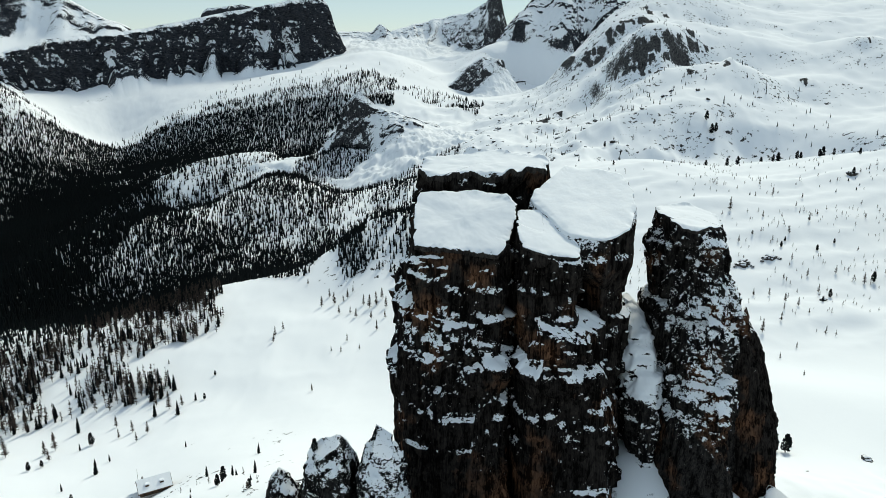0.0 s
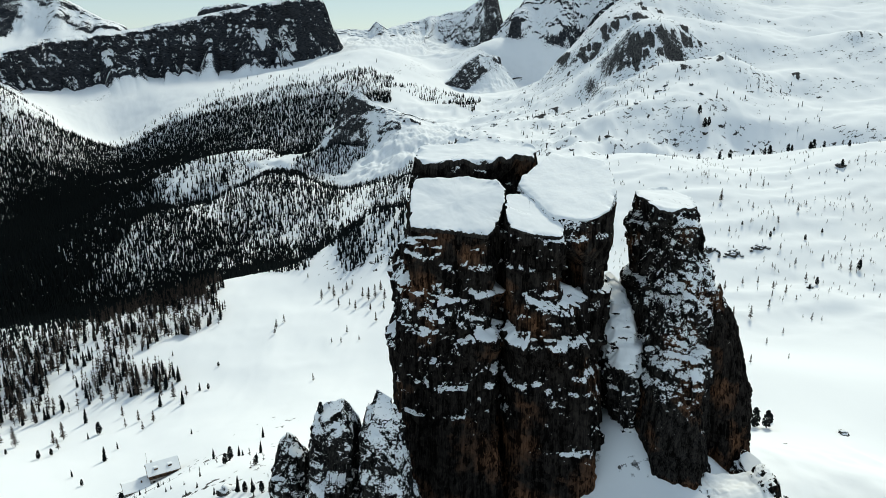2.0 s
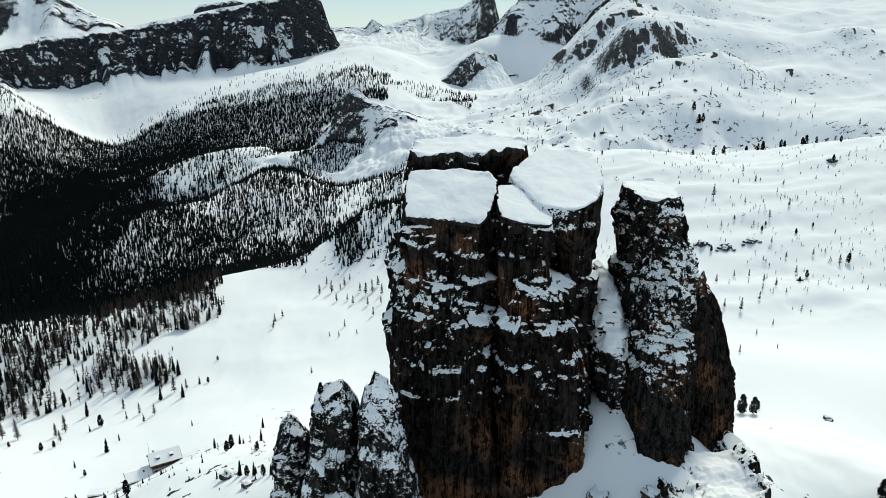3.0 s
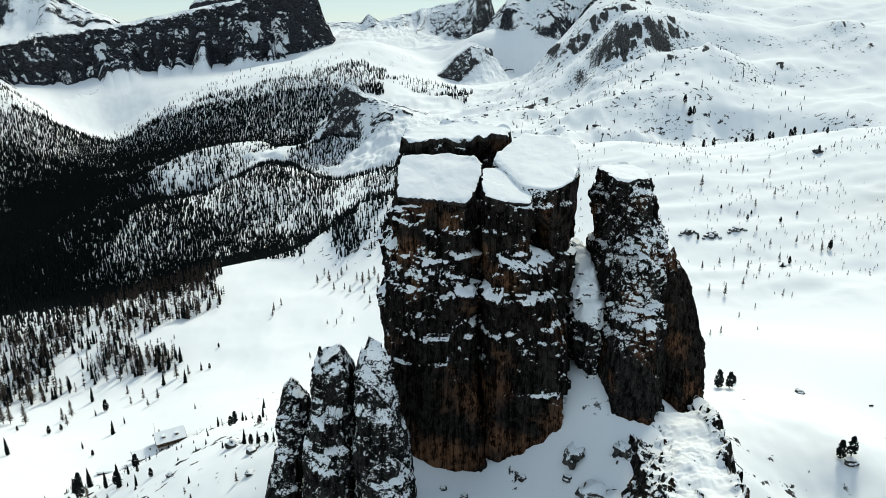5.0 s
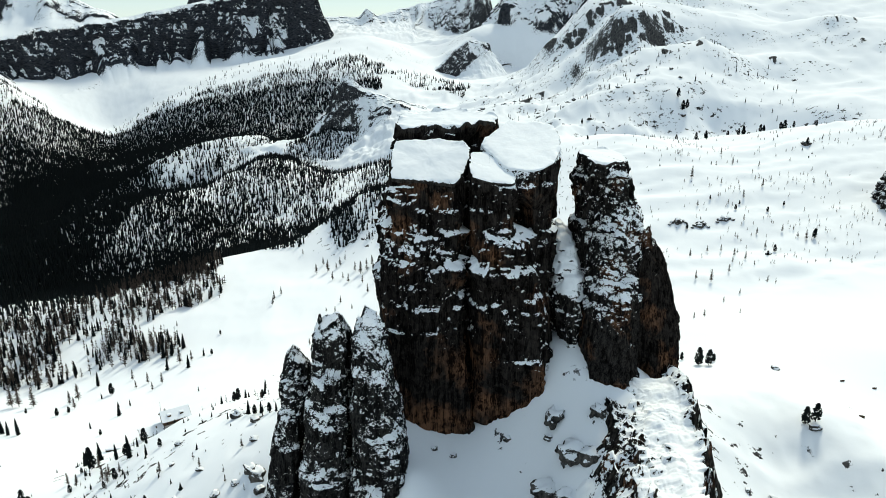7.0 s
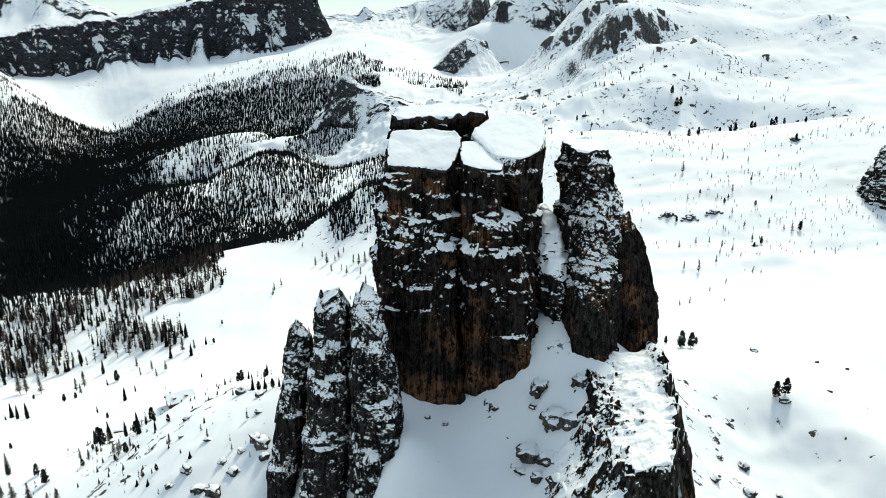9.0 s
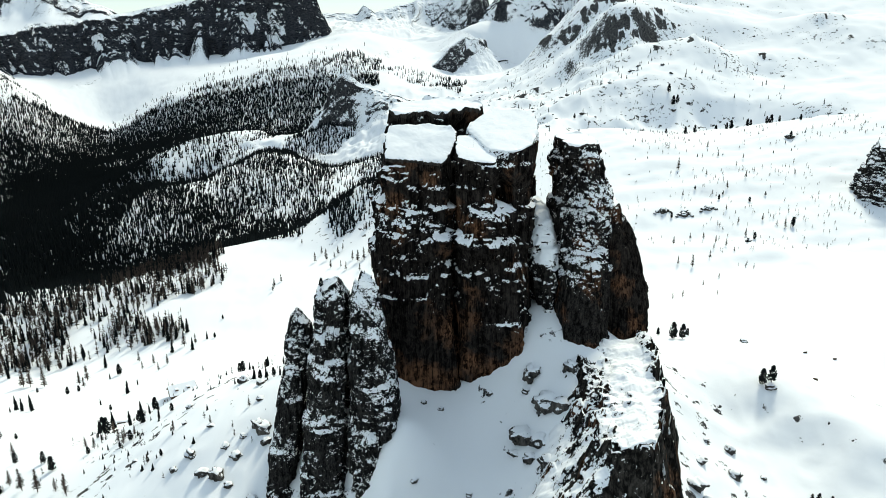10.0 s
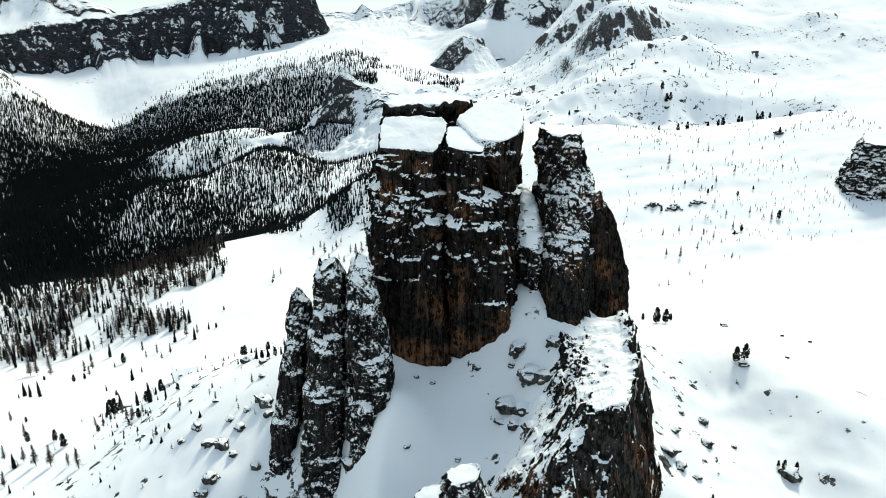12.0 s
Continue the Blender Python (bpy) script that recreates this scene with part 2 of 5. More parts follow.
def math_node(nt, op, a, b=None, c=None):
    n = nt.nodes.new("ShaderNodeMath")
    n.operation = op
    for i, v in enumerate((a, b, c)):
        if v is None:
            continue
        if isinstance(v, (int, float)):
            n.inputs[i].default_value = v
        else:
            nt.links.new(v, n.inputs[i])
    return n.outputs[0]


def ramp_node(nt, fac, stops):
    n = nt.nodes.new("ShaderNodeValToRGB")
    while len(n.color_ramp.elements) < len(stops):
        n.color_ramp.elements.new(0.5)
    for e, (at, col) in zip(n.color_ramp.elements, stops):
        e.position = at
        e.color = (*col, 1) if len(col) == 3 else col
    nt.links.new(fac, n.inputs[0])
    return n.outputs[0]


def mix_colour(nt, fac, a, b):
    n = nt.nodes.new("ShaderNodeMix")
    n.data_type = "RGBA"
    for sock, v in ((n.inputs["Factor"], fac), (n.inputs["A"], a), (n.inputs["B"], b)):
        if isinstance(v, tuple):
            sock.default_value = (*v, 1)
        elif isinstance(v, (int, float)):
            sock.default_value = v
        else:
            nt.links.new(v, sock)
    return n.outputs["Result"]


SNOW_COLOUR = (0.86, 0.88, 0.90)


def snow_and_rock(name, grain, low, high, dark, mid, warm=None, ragged=0.5, strata=None, broad=0.0, bands=(), outcrop=None, flat=(1, 1, 1.9), relief=0.6, block=0.0):
    """Rock that carries snow where it is flat enough. grain: size of the patches in metres; low, high: the upward lean between bare and covered."""
    mat, nt, bsdf = nodes_of(name)
    co = add(nt, "ShaderNodeTexCoord").outputs["Object"]
    patch = noise_node(nt, 1 / grain, 6, 0.58, flat, co)
    big = noise_node(nt, 1 / (broad or grain * 6), 4, 0.55, None, co)
    fine = noise_node(nt, 3 / grain, 6, 0.65, (1, 1, 0.35) if strata is None else strata, co)
    geo = nt.nodes.new("ShaderNodeNewGeometry")
    sep = nt.nodes.new("ShaderNodeSeparateXYZ")
    nt.links.new(geo.outputs["Normal"], sep.inputs[0])
    lean = math_node(nt, "ADD", sep.outputs["Z"], math_node(nt, "MULTIPLY", math_node(nt, "SUBTRACT", patch, 0.5), ragged * 2))
    lean = math_node(nt, "ADD", lean, math_node(nt, "MULTIPLY", math_node(nt, "SUBTRACT", big, 0.5), ragged * (1.9 if block else 0.8)))
    chips = noise_node(nt, 2.4 / grain, 4, 0.6, flat, co)
    lean = math_node(nt, "ADD", lean, math_node(nt, "MULTIPLY", math_node(nt, "SUBTRACT", chips, 0.5), ragged * 2.6))
    if block:                                                   # broken blocks with flat faces
        warp = noise_node(nt, 1 / block, 3, 0.5, None, co)
        bent = nt.nodes.new("ShaderNodeVectorMath")
        bent.operation = "MULTIPLY_ADD"
        bent.inputs[1].default_value = (0.7 * block,) * 3
        lift = nt.nodes.new("ShaderNodeCombineXYZ")
        for k in range(3):
            nt.links.new(warp, lift.inputs[k])
        nt.links.new(lift.outputs[0], bent.inputs[0])
        nt.links.new(co, bent.inputs[2])
        cells = []
        for size in (block, block * 0.42):
            stretch = add(nt, "ShaderNodeMapping", Scale=(1, 1, 0.75))
            nt.links.new(bent.outputs[0], stretch.inputs["Vector"])
            cell = add(nt, "ShaderNodeTexVoronoi", Scale=1 / size)
            nt.links.new(stretch.outputs[0], cell.inputs["Vector"])
            tone = nt.nodes.new("ShaderNodeSeparateColor")
            nt.links.new(cell.outputs["Color"], tone.inputs[0])
            cells.append(tone.outputs[0])
        chunk = math_node(nt, "ADD", math_node(nt, "MULTIPLY", cells[0], 0.62), math_node(nt, "MULTIPLY", cells[1], 0.38))
        lean = math_node(nt, "ADD", lean, math_node(nt, "MULTIPLY", math_node(nt, "SUBTRACT", chunk, 0.5), ragged * 1.1))
    if outcrop:                                                 # small bare rocks on the steeper snow
        speck = nt.nodes.new("ShaderNodeMapRange")
        speck.inputs["From Min"].default_value, speck.inputs["From Max"].default_value = 0.56, 0.64
        nt.links.new(noise_node(nt, outcrop[0], 7, 0.62, (1, 1, 0.6), co), speck.inputs["Value"])
        field = nt.nodes.new("ShaderNodeMapRange")
        field.inputs["From Min"].default_value, field.inputs["From Max"].default_value = 0.44, 0.54
        nt.links.new(noise_node(nt, outcrop[1], 3, 0.5, None, co), field.inputs["Value"])
        tilt = nt.nodes.new("ShaderNodeMapRange")
        tilt.inputs["From Min"].default_value, tilt.inputs["From Max"].default_value = 0.985, 0.9
        nt.links.new(sep.outputs["Z"], tilt.inputs["Value"])
        bare = math_node(nt, "MULTIPLY", math_node(nt, "MULTIPLY", speck.outputs[0], field.outputs[0]), tilt.outputs[0])
        lean = math_node(nt, "SUBTRACT", lean, math_node(nt, "MULTIPLY", bare, 0.7))
    held = nt.nodes.new("ShaderNodeAttribute")
    held.attribute_name = "drift"
    lean = math_node(nt, "ADD", lean, held.outputs["Fac"])
    cover = nt.nodes.new("ShaderNodeMapRange")
    cover.interpolation_type = "SMOOTHSTEP"
    cover.inputs["From Min"].default_value, cover.inputs["From Max"].default_value = low, high
    nt.links.new(lean, cover.inputs["Value"])
    streak = noise_node(nt, 0.7, 6, 0.68, (1, 1, 0.07) if strata is None or strata[2] < 1 else (0.1, 0.1, 0.6), co)
    shade = math_node(nt, "ADD", math_node(nt, "MULTIPLY", fine, 0.45), math_node(nt, "MULTIPLY", streak, 0.55))
    if block:
        shade = math_node(nt, "ADD", shade, math_node(nt, "MULTIPLY", math_node(nt, "SUBTRACT", chunk, 0.5), 0.16))
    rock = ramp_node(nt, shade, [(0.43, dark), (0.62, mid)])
    if warm is not None:
        place = nt.nodes.new("ShaderNodeSeparateXYZ")
        nt.links.new(co, place.inputs[0])
        for lo, hi in bands:                                    # beds of warmer rock
            bed = nt.nodes.new("ShaderNodeMapRange")
            bed.interpolation_type = "SMOOTHSTEP"
            bed.inputs["From Min"].default_value, bed.inputs["From Max"].default_value = lo, hi
            bed.inputs["To Max"].default_value = 0.1
            nt.links.new(place.outputs["Z"], bed.inputs["Value"])
            big = math_node(nt, "ADD", big, bed.outputs[0])
        spots = nt.nodes.new("ShaderNodeMapRange")
        spots.inputs["From Min"].default_value, spots.inputs["From Max"].default_value = 0.55, 0.7
        nt.links.new(big, spots.inputs["Value"])
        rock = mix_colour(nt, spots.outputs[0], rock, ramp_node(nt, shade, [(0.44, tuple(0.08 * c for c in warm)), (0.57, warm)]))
    nt.links.new(mix_colour(nt, cover.outputs[0], rock, SNOW_COLOUR), bsdf.inputs["Base Color"])
    bsdf.inputs["Roughness"].default_value = 0.85
    bsdf.inputs["Specular IOR Level"].default_value = 0.0
    bump = nt.nodes.new("ShaderNodeBump")
    bump.inputs["Distance"].default_value = grain * 0.12
    bare_rock = math_node(nt, "SUBTRACT", 1.2, cover.outputs[0])
    rocky = math_node(nt, "ADD", fine, math_node(nt, "MULTIPLY", chunk, 1.4)) if block else fine
    nt.links.new(math_node(nt, "MULTIPLY_ADD", cover.outputs[0], 0.8, math_node(nt, "MULTIPLY", rocky, bare_rock)), bump.inputs["Height"])
    bump.inputs["Strength"].default_value = relief
    nt.links.new(bump.outputs[0], bsdf.inputs["Normal"])
    return mat


def snow_only(name):
    mat, nt, bsdf = nodes_of(name)
    n = noise_node(nt, 0.5, 6, 0.55)
    nt.links.new(ramp_node(nt, n, [(0.3, (0.83, 0.86, 0.89)), (0.7, SNOW_COLOUR)]), bsdf.inputs["Base Color"])
    bsdf.inputs["Roughness"].default_value = 0.7
    bsdf.inputs["Specular IOR Level"].default_value = 0.2
    bump = nt.nodes.new("ShaderNodeBump")
    bump.inputs["Distance"].default_value, bump.inputs["Strength"].default_value = 0.25, 0.5
    nt.links.new(n, bump.inputs["Height"])
    nt.links.new(bump.outputs[0], bsdf.inputs["Normal"])
    return mat


GROUND = snow_and_rock("snowfield", 7.0, 0.50, 0.58, (0.02, 0.02, 0.021), (0.14, 0.137, 0.135), None, 0.16, None, 0.0, (), (0.16, 0.018), (1, 1, 1), 0.35)
CLIFF = snow_and_rock("banded_limestone", 6.0, 0.56, 0.62, (0.008, 0.009, 0.012), (0.075, 0.080, 0.090), None, 0.46, (0.25, 0.25, 2.0), 40.0, (), None, (1.3, 1.3, 0.8), 0.8)
SLAB = snow_and_rock("slabby_limestone", 4.0, 0.50, 0.58, (0.014, 0.015, 0.017), (0.09, 0.091, 0.095), None, 0.6, (1, 1, 0.5), 26.0)
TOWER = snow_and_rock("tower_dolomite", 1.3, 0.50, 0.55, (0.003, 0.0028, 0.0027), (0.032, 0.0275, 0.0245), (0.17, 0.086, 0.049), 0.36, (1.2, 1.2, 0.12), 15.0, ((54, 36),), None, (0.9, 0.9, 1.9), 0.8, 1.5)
STACK = snow_and_rock("stack_dolomite", 0.9, 0.47, 0.51, (0.005, 0.005, 0.005), (0.042, 0.040, 0.038), None, 0.62, (1, 1, 0.3), 12.0, (), None, (0.8, 0.8, 2.2), 0.8, 1.1)
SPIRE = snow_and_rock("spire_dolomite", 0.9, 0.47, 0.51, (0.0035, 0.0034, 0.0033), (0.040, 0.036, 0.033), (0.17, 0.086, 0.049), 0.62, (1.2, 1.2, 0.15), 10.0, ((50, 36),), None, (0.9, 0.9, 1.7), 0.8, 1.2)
CRAG = snow_and_rock("crag_dolomite", 1.8, 0.46, 0.52, (0.006, 0.006, 0.0055), (0.05, 0.045, 0.040), (0.17, 0.086, 0.049), 0.34, (1, 1, 0.3), 9.0, ((36, 26),), None, (1, 1, 1.2), 0.8, 1.6)
CHUTE = snow_and_rock("chute_dolomite", 1.2, 0.30, 0.36, (0.005, 0.005, 0.005), (0.045, 0.041, 0.038), None, 0.45, (1, 1, 0.3), 9.0, (), None, (1, 1, 1.9), 0.8, 1.2)
CAP = snow_and_rock("wind_packed_snow", 1.2, 0.46, 0.52, (0.010, 0.009, 0.009), (0.06, 0.054, 0.048), None, 0.26, None, 7.0, (), None, (1, 1, 1), 0.4)
SNOW = snow_only("fresh_snow")

# ---- ground ----
def build_ground():
    centre = np.array((0.0, -330.0))
    fine = np.linspace(-42, 42, 500)
    coarse = np.linspace(43, 317, 90)[1:-1]
    turn = np.radians(np.r_[fine, coarse])
    far = np.r_[np.linspace(1, 150, 14)[:-1], 150 * (5600 / 150) ** np.linspace(0, 1, 540)]
    t, r = np.meshgrid(turn, far, indexing="ij")
    x, y = centre[0] + r * np.sin(t), centre[1] + r * np.cos(t)
    z = ground_height(x, y)
    me = mesh_from("ground", np.stack([x.ravel(), y.ravel(), z], 1), grid_faces(len(turn), len(far), True)[:, ::-1])
    hold = 0.4 * np.maximum(step(42, 26, np.hypot(x - 4, y + 42)), step(22, 12, np.hypot(x - 38, y + 18)))
    hold = hold.ravel() - bare_rock(x.ravel(), y.ravel()) * (0.02 + 0.55 * step(-0.12, 0.25, fbm(np.stack([x.ravel(), y.ravel(), 2.0 * z], 1), 13, 4, 53.0, 0.75)))
    me.attributes.new("drift", "FLOAT", "POINT").data.foreach_set("value", hold.astype(np.float32))
    ob = part("ground", me, GROUND)
    ob.cycles.shadow_terminator_geometry_offset = 0.25
    ob.cycles.shadow_terminator_offset = 0.2
    return tagged(ob, "snow-covered alpine ground with scattered bare rock", "ground", "", "structure")


build_ground()


# ---- mountains ----
def along(line, n):
    """n points evenly along a polyline of rows of equal length, smoothed."""
    line = np.array(line, float)
    d = np.r_[0, np.cumsum(np.linalg.norm(np.diff(line[:, :2], axis=0), axis=1))]
    s = np.linspace(0, d[-1], n)
    return np.stack([np.interp(s, d, c) for c in line.T], 1), s


def mountain(name, label, line, back, apron, columns=500, rows=150, rough=22.0, size=140.0, jag=10.0, seed=1.0, snowy=0.0, material=None, group="", teeth=0.75):
    """A mountain along a crest. line: x, y, crest height, cliff height, cliff depth; back: run and fall behind; apron: run and fall in front."""
    columns = int(columns * 0.7)
    rows = int(rows * 0.78)
    c, s = along(line, columns)
    way = np.gradient(c[:, :2], axis=0)
    way /= np.linalg.norm(way, axis=1)[:, None]
    front = np.stack([way[:, 1], -way[:, 0]], 1)
    k = max(3, columns // 7)
    pad = np.pad(front, ((k, k), (0, 0)), mode="edge")
    front = np.stack([np.convolve(pad[:, i], np.ones(2 * k + 1) / (2 * k + 1), "valid") for i in (0, 1)], 1)
    u = flat3(s, 0 * s)
    crest = c[:, 2] + jag * fbm(u, size * 0.8, 5, seed + 5)
    tall = c[:, 3] * (1 - 0.22 * (teeth > 1)) * np.clip(0.85 + 0.5 * fbm(u, size * 1.6, 3, seed + 6) + teeth * ridged(u, size * 0.8, 2, seed + 7, 0.35), 0.12, 1.5)
    deep = c[:, 4]
    v = np.linspace(0, 1, rows)
    a, b = 0.18, 0.68
    zone_b = np.clip(v / a, 0, 1)
    zone_c = np.clip((v - a) / (b - a), 0, 1)
    zone_a = np.clip((v - b) / (1 - b), 0, 1)
    off = -back[0] * (1 - zone_b)[None] + deep[:, None] * zone_c[None] + apron[0] * zone_a[None]
    x = c[:, 0][:, None] + front[:, 0][:, None] * off
    y = c[:, 1][:, None] + front[:, 1][:, None] * off
    land = ground_height(x, y).reshape(x.shape)
    foot = crest - tall
    z = np.where((v < b)[None], crest[:, None] - tall[:, None] * zone_c[None] ** 1.1, foot[:, None])
    wide = max(3, columns // 9)
    even = np.convolve(np.pad(foot, wide, mode="edge"), np.ones(2 * wide + 1) / (2 * wide + 1), "valid")
    even = even - teeth * 0.3 * c[:, 3]
    blend = step(0, 0.12 + 0.4 * teeth, zone_a)[None]
    foot_low = foot[:, None] * (1 - blend) + even[:, None] * blend
    low = foot_low + (land - 4 - foot_low) * zone_a[None] ** 0.78
    z = np.where((v >= b)[None], low, z)
    behind = crest[:, None] + (np.minimum(land - 4, crest[:, None] + back[1]) - crest[:, None]) * (1 - zone_b[None]) ** back[2]
    z = np.where((v <= a)[None], behind, z)
    p = np.stack([x.ravel(), y.ravel(), z.ravel()], 1)
    face = (step(0, 0.12, zone_c) * (0.06 + 0.94 * step(0.22, 0.0, zone_a)))[None].repeat(columns, 0).ravel()
    end = np.minimum(np.arange(columns), np.arange(columns)[::-1])
    face = face * step(0, columns * 0.06, end).repeat(rows)
    ribs = ridged(p * (1, 1, 0.22), size, 5, seed)
    fine_ribs = ridged(p * (1, 1, 0.35), size * 0.3, 4, seed + 2)
    shift = rough * (ribs + 0.5 * fine_ribs + 0.06 * fbm(p * (0.3, 0.3, 2.5), size * 0.25, 4, seed + 3))
    p[:, 0] += front[:, 0].repeat(rows) * shift * face
    p[:, 1] += front[:, 1].repeat(rows) * shift * face
    p[:, 2] += rough * 0.1 * fbm(p, size * 0.5, 5, seed + 9) * face
    if material is not None:                                    # lumps and half-buried outcrops below the cliff
        below = np.tile(step(0.08, 0.3, zone_a) * step(1.0, 0.75, zone_a), columns)
        p[:, 2] += below * rough * (0.9 * np.maximum(0, ridged(p, size * 1.1, 4, seed + 12)) + 0.3 * ridged(p, size * 0.35, 3, seed + 13))
    down = np.tile(zone_c, columns)
    drift = face * (0.5 * step(0.4, 0.05, ribs + 0.3 * fine_ribs) * step(0.05, 0.6, down) + 0.24 * step(0.3, -0.1, fine_ribs) - 0.2 + snowy)
    toe = np.tile(step(0.32, 0.02, zone_a) * (v >= b), columns)
    drift = drift - 0.6 * toe * step(0.5, 0.8, ribs + 0.25 * fine_ribs) + 0.3 * np.tile(step(0.15, 0.45, zone_a), columns)
    close = step(0, columns * 0.07, end).repeat(rows)
    p[:, 2] = (land.ravel() - 8) + (p[:, 2] - land.ravel() + 8) * close
    ob = tagged(new(name), label, "mountain", group)
    g = p.reshape(columns, rows, 3)
    drift = drift.reshape(columns, rows)
    i, j = round(a * rows), round(b * rows) + 4
    for piece, lo, hi in (("snowfield", 0, i + 1), ("cliff", i, j + 1), ("talus", j, rows)):
        q = g[:, lo:hi]
        part(piece, mesh_from(piece, q.reshape(-1, 3), grid_faces(columns, hi - lo)[:, ::-1], True, drift[:, lo:hi]), material or CLIFF, ob)
    return ob


mountain("table_mountain", "long flat-topped snowy mountain with a dark banded cliff", [
    (-2500, 1900, 60, 30, 30), (-1900, 2250, 30, 40, 40), (-1808, 2300, 45, 50, 40), (-1655, 2450, 106, 60, 40), (-1560, 2550, 153, 190, 90), (-1438, 2650, 171, 150, 80), (-1327, 2700, 186, 100, 70),
    (-1091, 2800, 233, 170, 70), (-872, 2850, 281, 200, 70), (-608, 2880, 337, 205, 70), (-535, 2900, 328, 170, 60), (-486, 2915, 217, 70, 40), (-440, 2990, 180, 30, 40)],
    (650, 70, 1.0), (460, 0), 1100, 230, 40, 95, 7, 1.0, 0.0, None, "", 0.85)
mountain("snow_peak", "distant snowy peak with dark rock bands", [
    (-2900, 3300, 560, 200, 160), (-2461, 3400, 500, 180, 160), (-2204, 3400, 403, 150, 160), (-1987, 3500, 385, 110, 150), (-1749, 3500, 250, 40, 100), (-1600, 3600, 220, 20, 80)],
    (400, 0, 1.0), (350, 0), 300, 110, 24, 150, 16, 2.0)
mountain("far_massif", "far grey rock massif above the snow plateau", [
    (-1570, 4300, 300, 150, 60), (-1510, 4300, 350, 200, 60), (-1300, 4300, 372, 200, 60), (-1130, 4300, 350, 200, 60), (-1080, 4300, 280, 150, 60)],
    (200, 0, 1.0), (100, 0), 160, 80, 18, 90, 10, 3.0)
mountain("horn_ridge", "jagged snowy ridge rising to a pointed horn", [
    (-640, 3300, 180, 10, 60), (-550, 3300, 205, 20, 60), (-389, 3300, 206, 30, 60), (-356, 3300, 240, 50, 40), (-308, 3300, 208, 30, 60), (-124, 3400, 262, 50, 90), (66, 3300, 297, 110, 120),
    (140, 3200, 335, 170, 110), (180, 3150, 388, 220, 100), (196, 3145, 385, 220, 80), (223, 3150, 275, 120, 60), (270, 3200, 240, 60, 60)],
    (300, 0, 1.0), (420, 0), 500, 140, 16, 70, 9, 4.0, 0.24, SLAB, "", 0.5)
mountain("twin_peak", "broad snowy peak streaked with rock ribs", [
    (225, 3040, 230, 30, 80), (290, 2980, 290, 120, 150), (342, 2950, 337, 150, 170), (428, 2900, 378, 180, 180), (510, 2900, 364, 190, 180), (591, 2900, 376, 190, 160), (688, 2800, 330, 150, 120), (900, 2750, 350, 150, 120)],
    (300, 0, 1.0), (170, 0), 460, 150, 26, 90, 12, 5.0, 0.3, None, "", 0.3)
mountain("pass_crag", "small dark rock step beside the pass", [
    (-70, 2430, -40, 4, 30), (-29, 2450, -8, 40, 30), (7, 2455, 32, 70, 35), (52, 2460, 76, 90, 35), (94, 2470, 106, 40, 35), (125, 2500, 106, 8, 30), (165, 2540, 98, 4, 30)],
    (120, 0, 1.0), (110, 0), 300, 110, 10, 40, 5, 8.0, 0.1, SLAB, "", 0.3)
mountain("rock_knoll", "pointed snowy knoll with a slabby rock face", [
    (-272, 1349, -57, 7, 27), (-237, 1306, -10, 62, 31), (-212, 1287, 41, 124, 40), (-196, 1277, 58, 151, 45), (-183, 1273, 46, 116, 45), (-160, 1275, 27, 54, 45), (-109, 1291, 8, 9, 45), (-39, 1334, -15, 3, 36)],
    (160, 0, 1.0), (190, 0), 340, 150, 12, 40, 4, 7.0, 0.22, SLAB, "", 0.3)


# ---- rock towers ----
def ring(points, n):
    """n points evenly round a closed smooth curve through the points."""
    p = np.array(points, float)
    m = len(p)
    t = np.linspace(0, m, m * 24, endpoint=False)
    i = t.astype(int)
    f = (t - i)[:, None]
    a, b, c, d = p[(i - 1) % m], p[i % m], p[(i + 1) % m], p[(i + 2) % m]
    q = 0.5 * (2 * b + (c - a) * f + (2 * a - 5 * b + 4 * c - d) * f**2 + (3 * b - a - 3 * c + d) * f**3)
    q = 0.3 * q + 0.7 * (b + (c - b) * f)
    d = np.r_[0, np.cumsum(np.linalg.norm(np.diff(np.r_[q, q[:1]], axis=0), axis=1))]
    s = np.linspace(0, d[-1], n, endpoint=False)
    w = np.r_[q, q[:1]]
    return np.stack([np.interp(s, d, w[:, k]) for k in (0, 1)], 1)


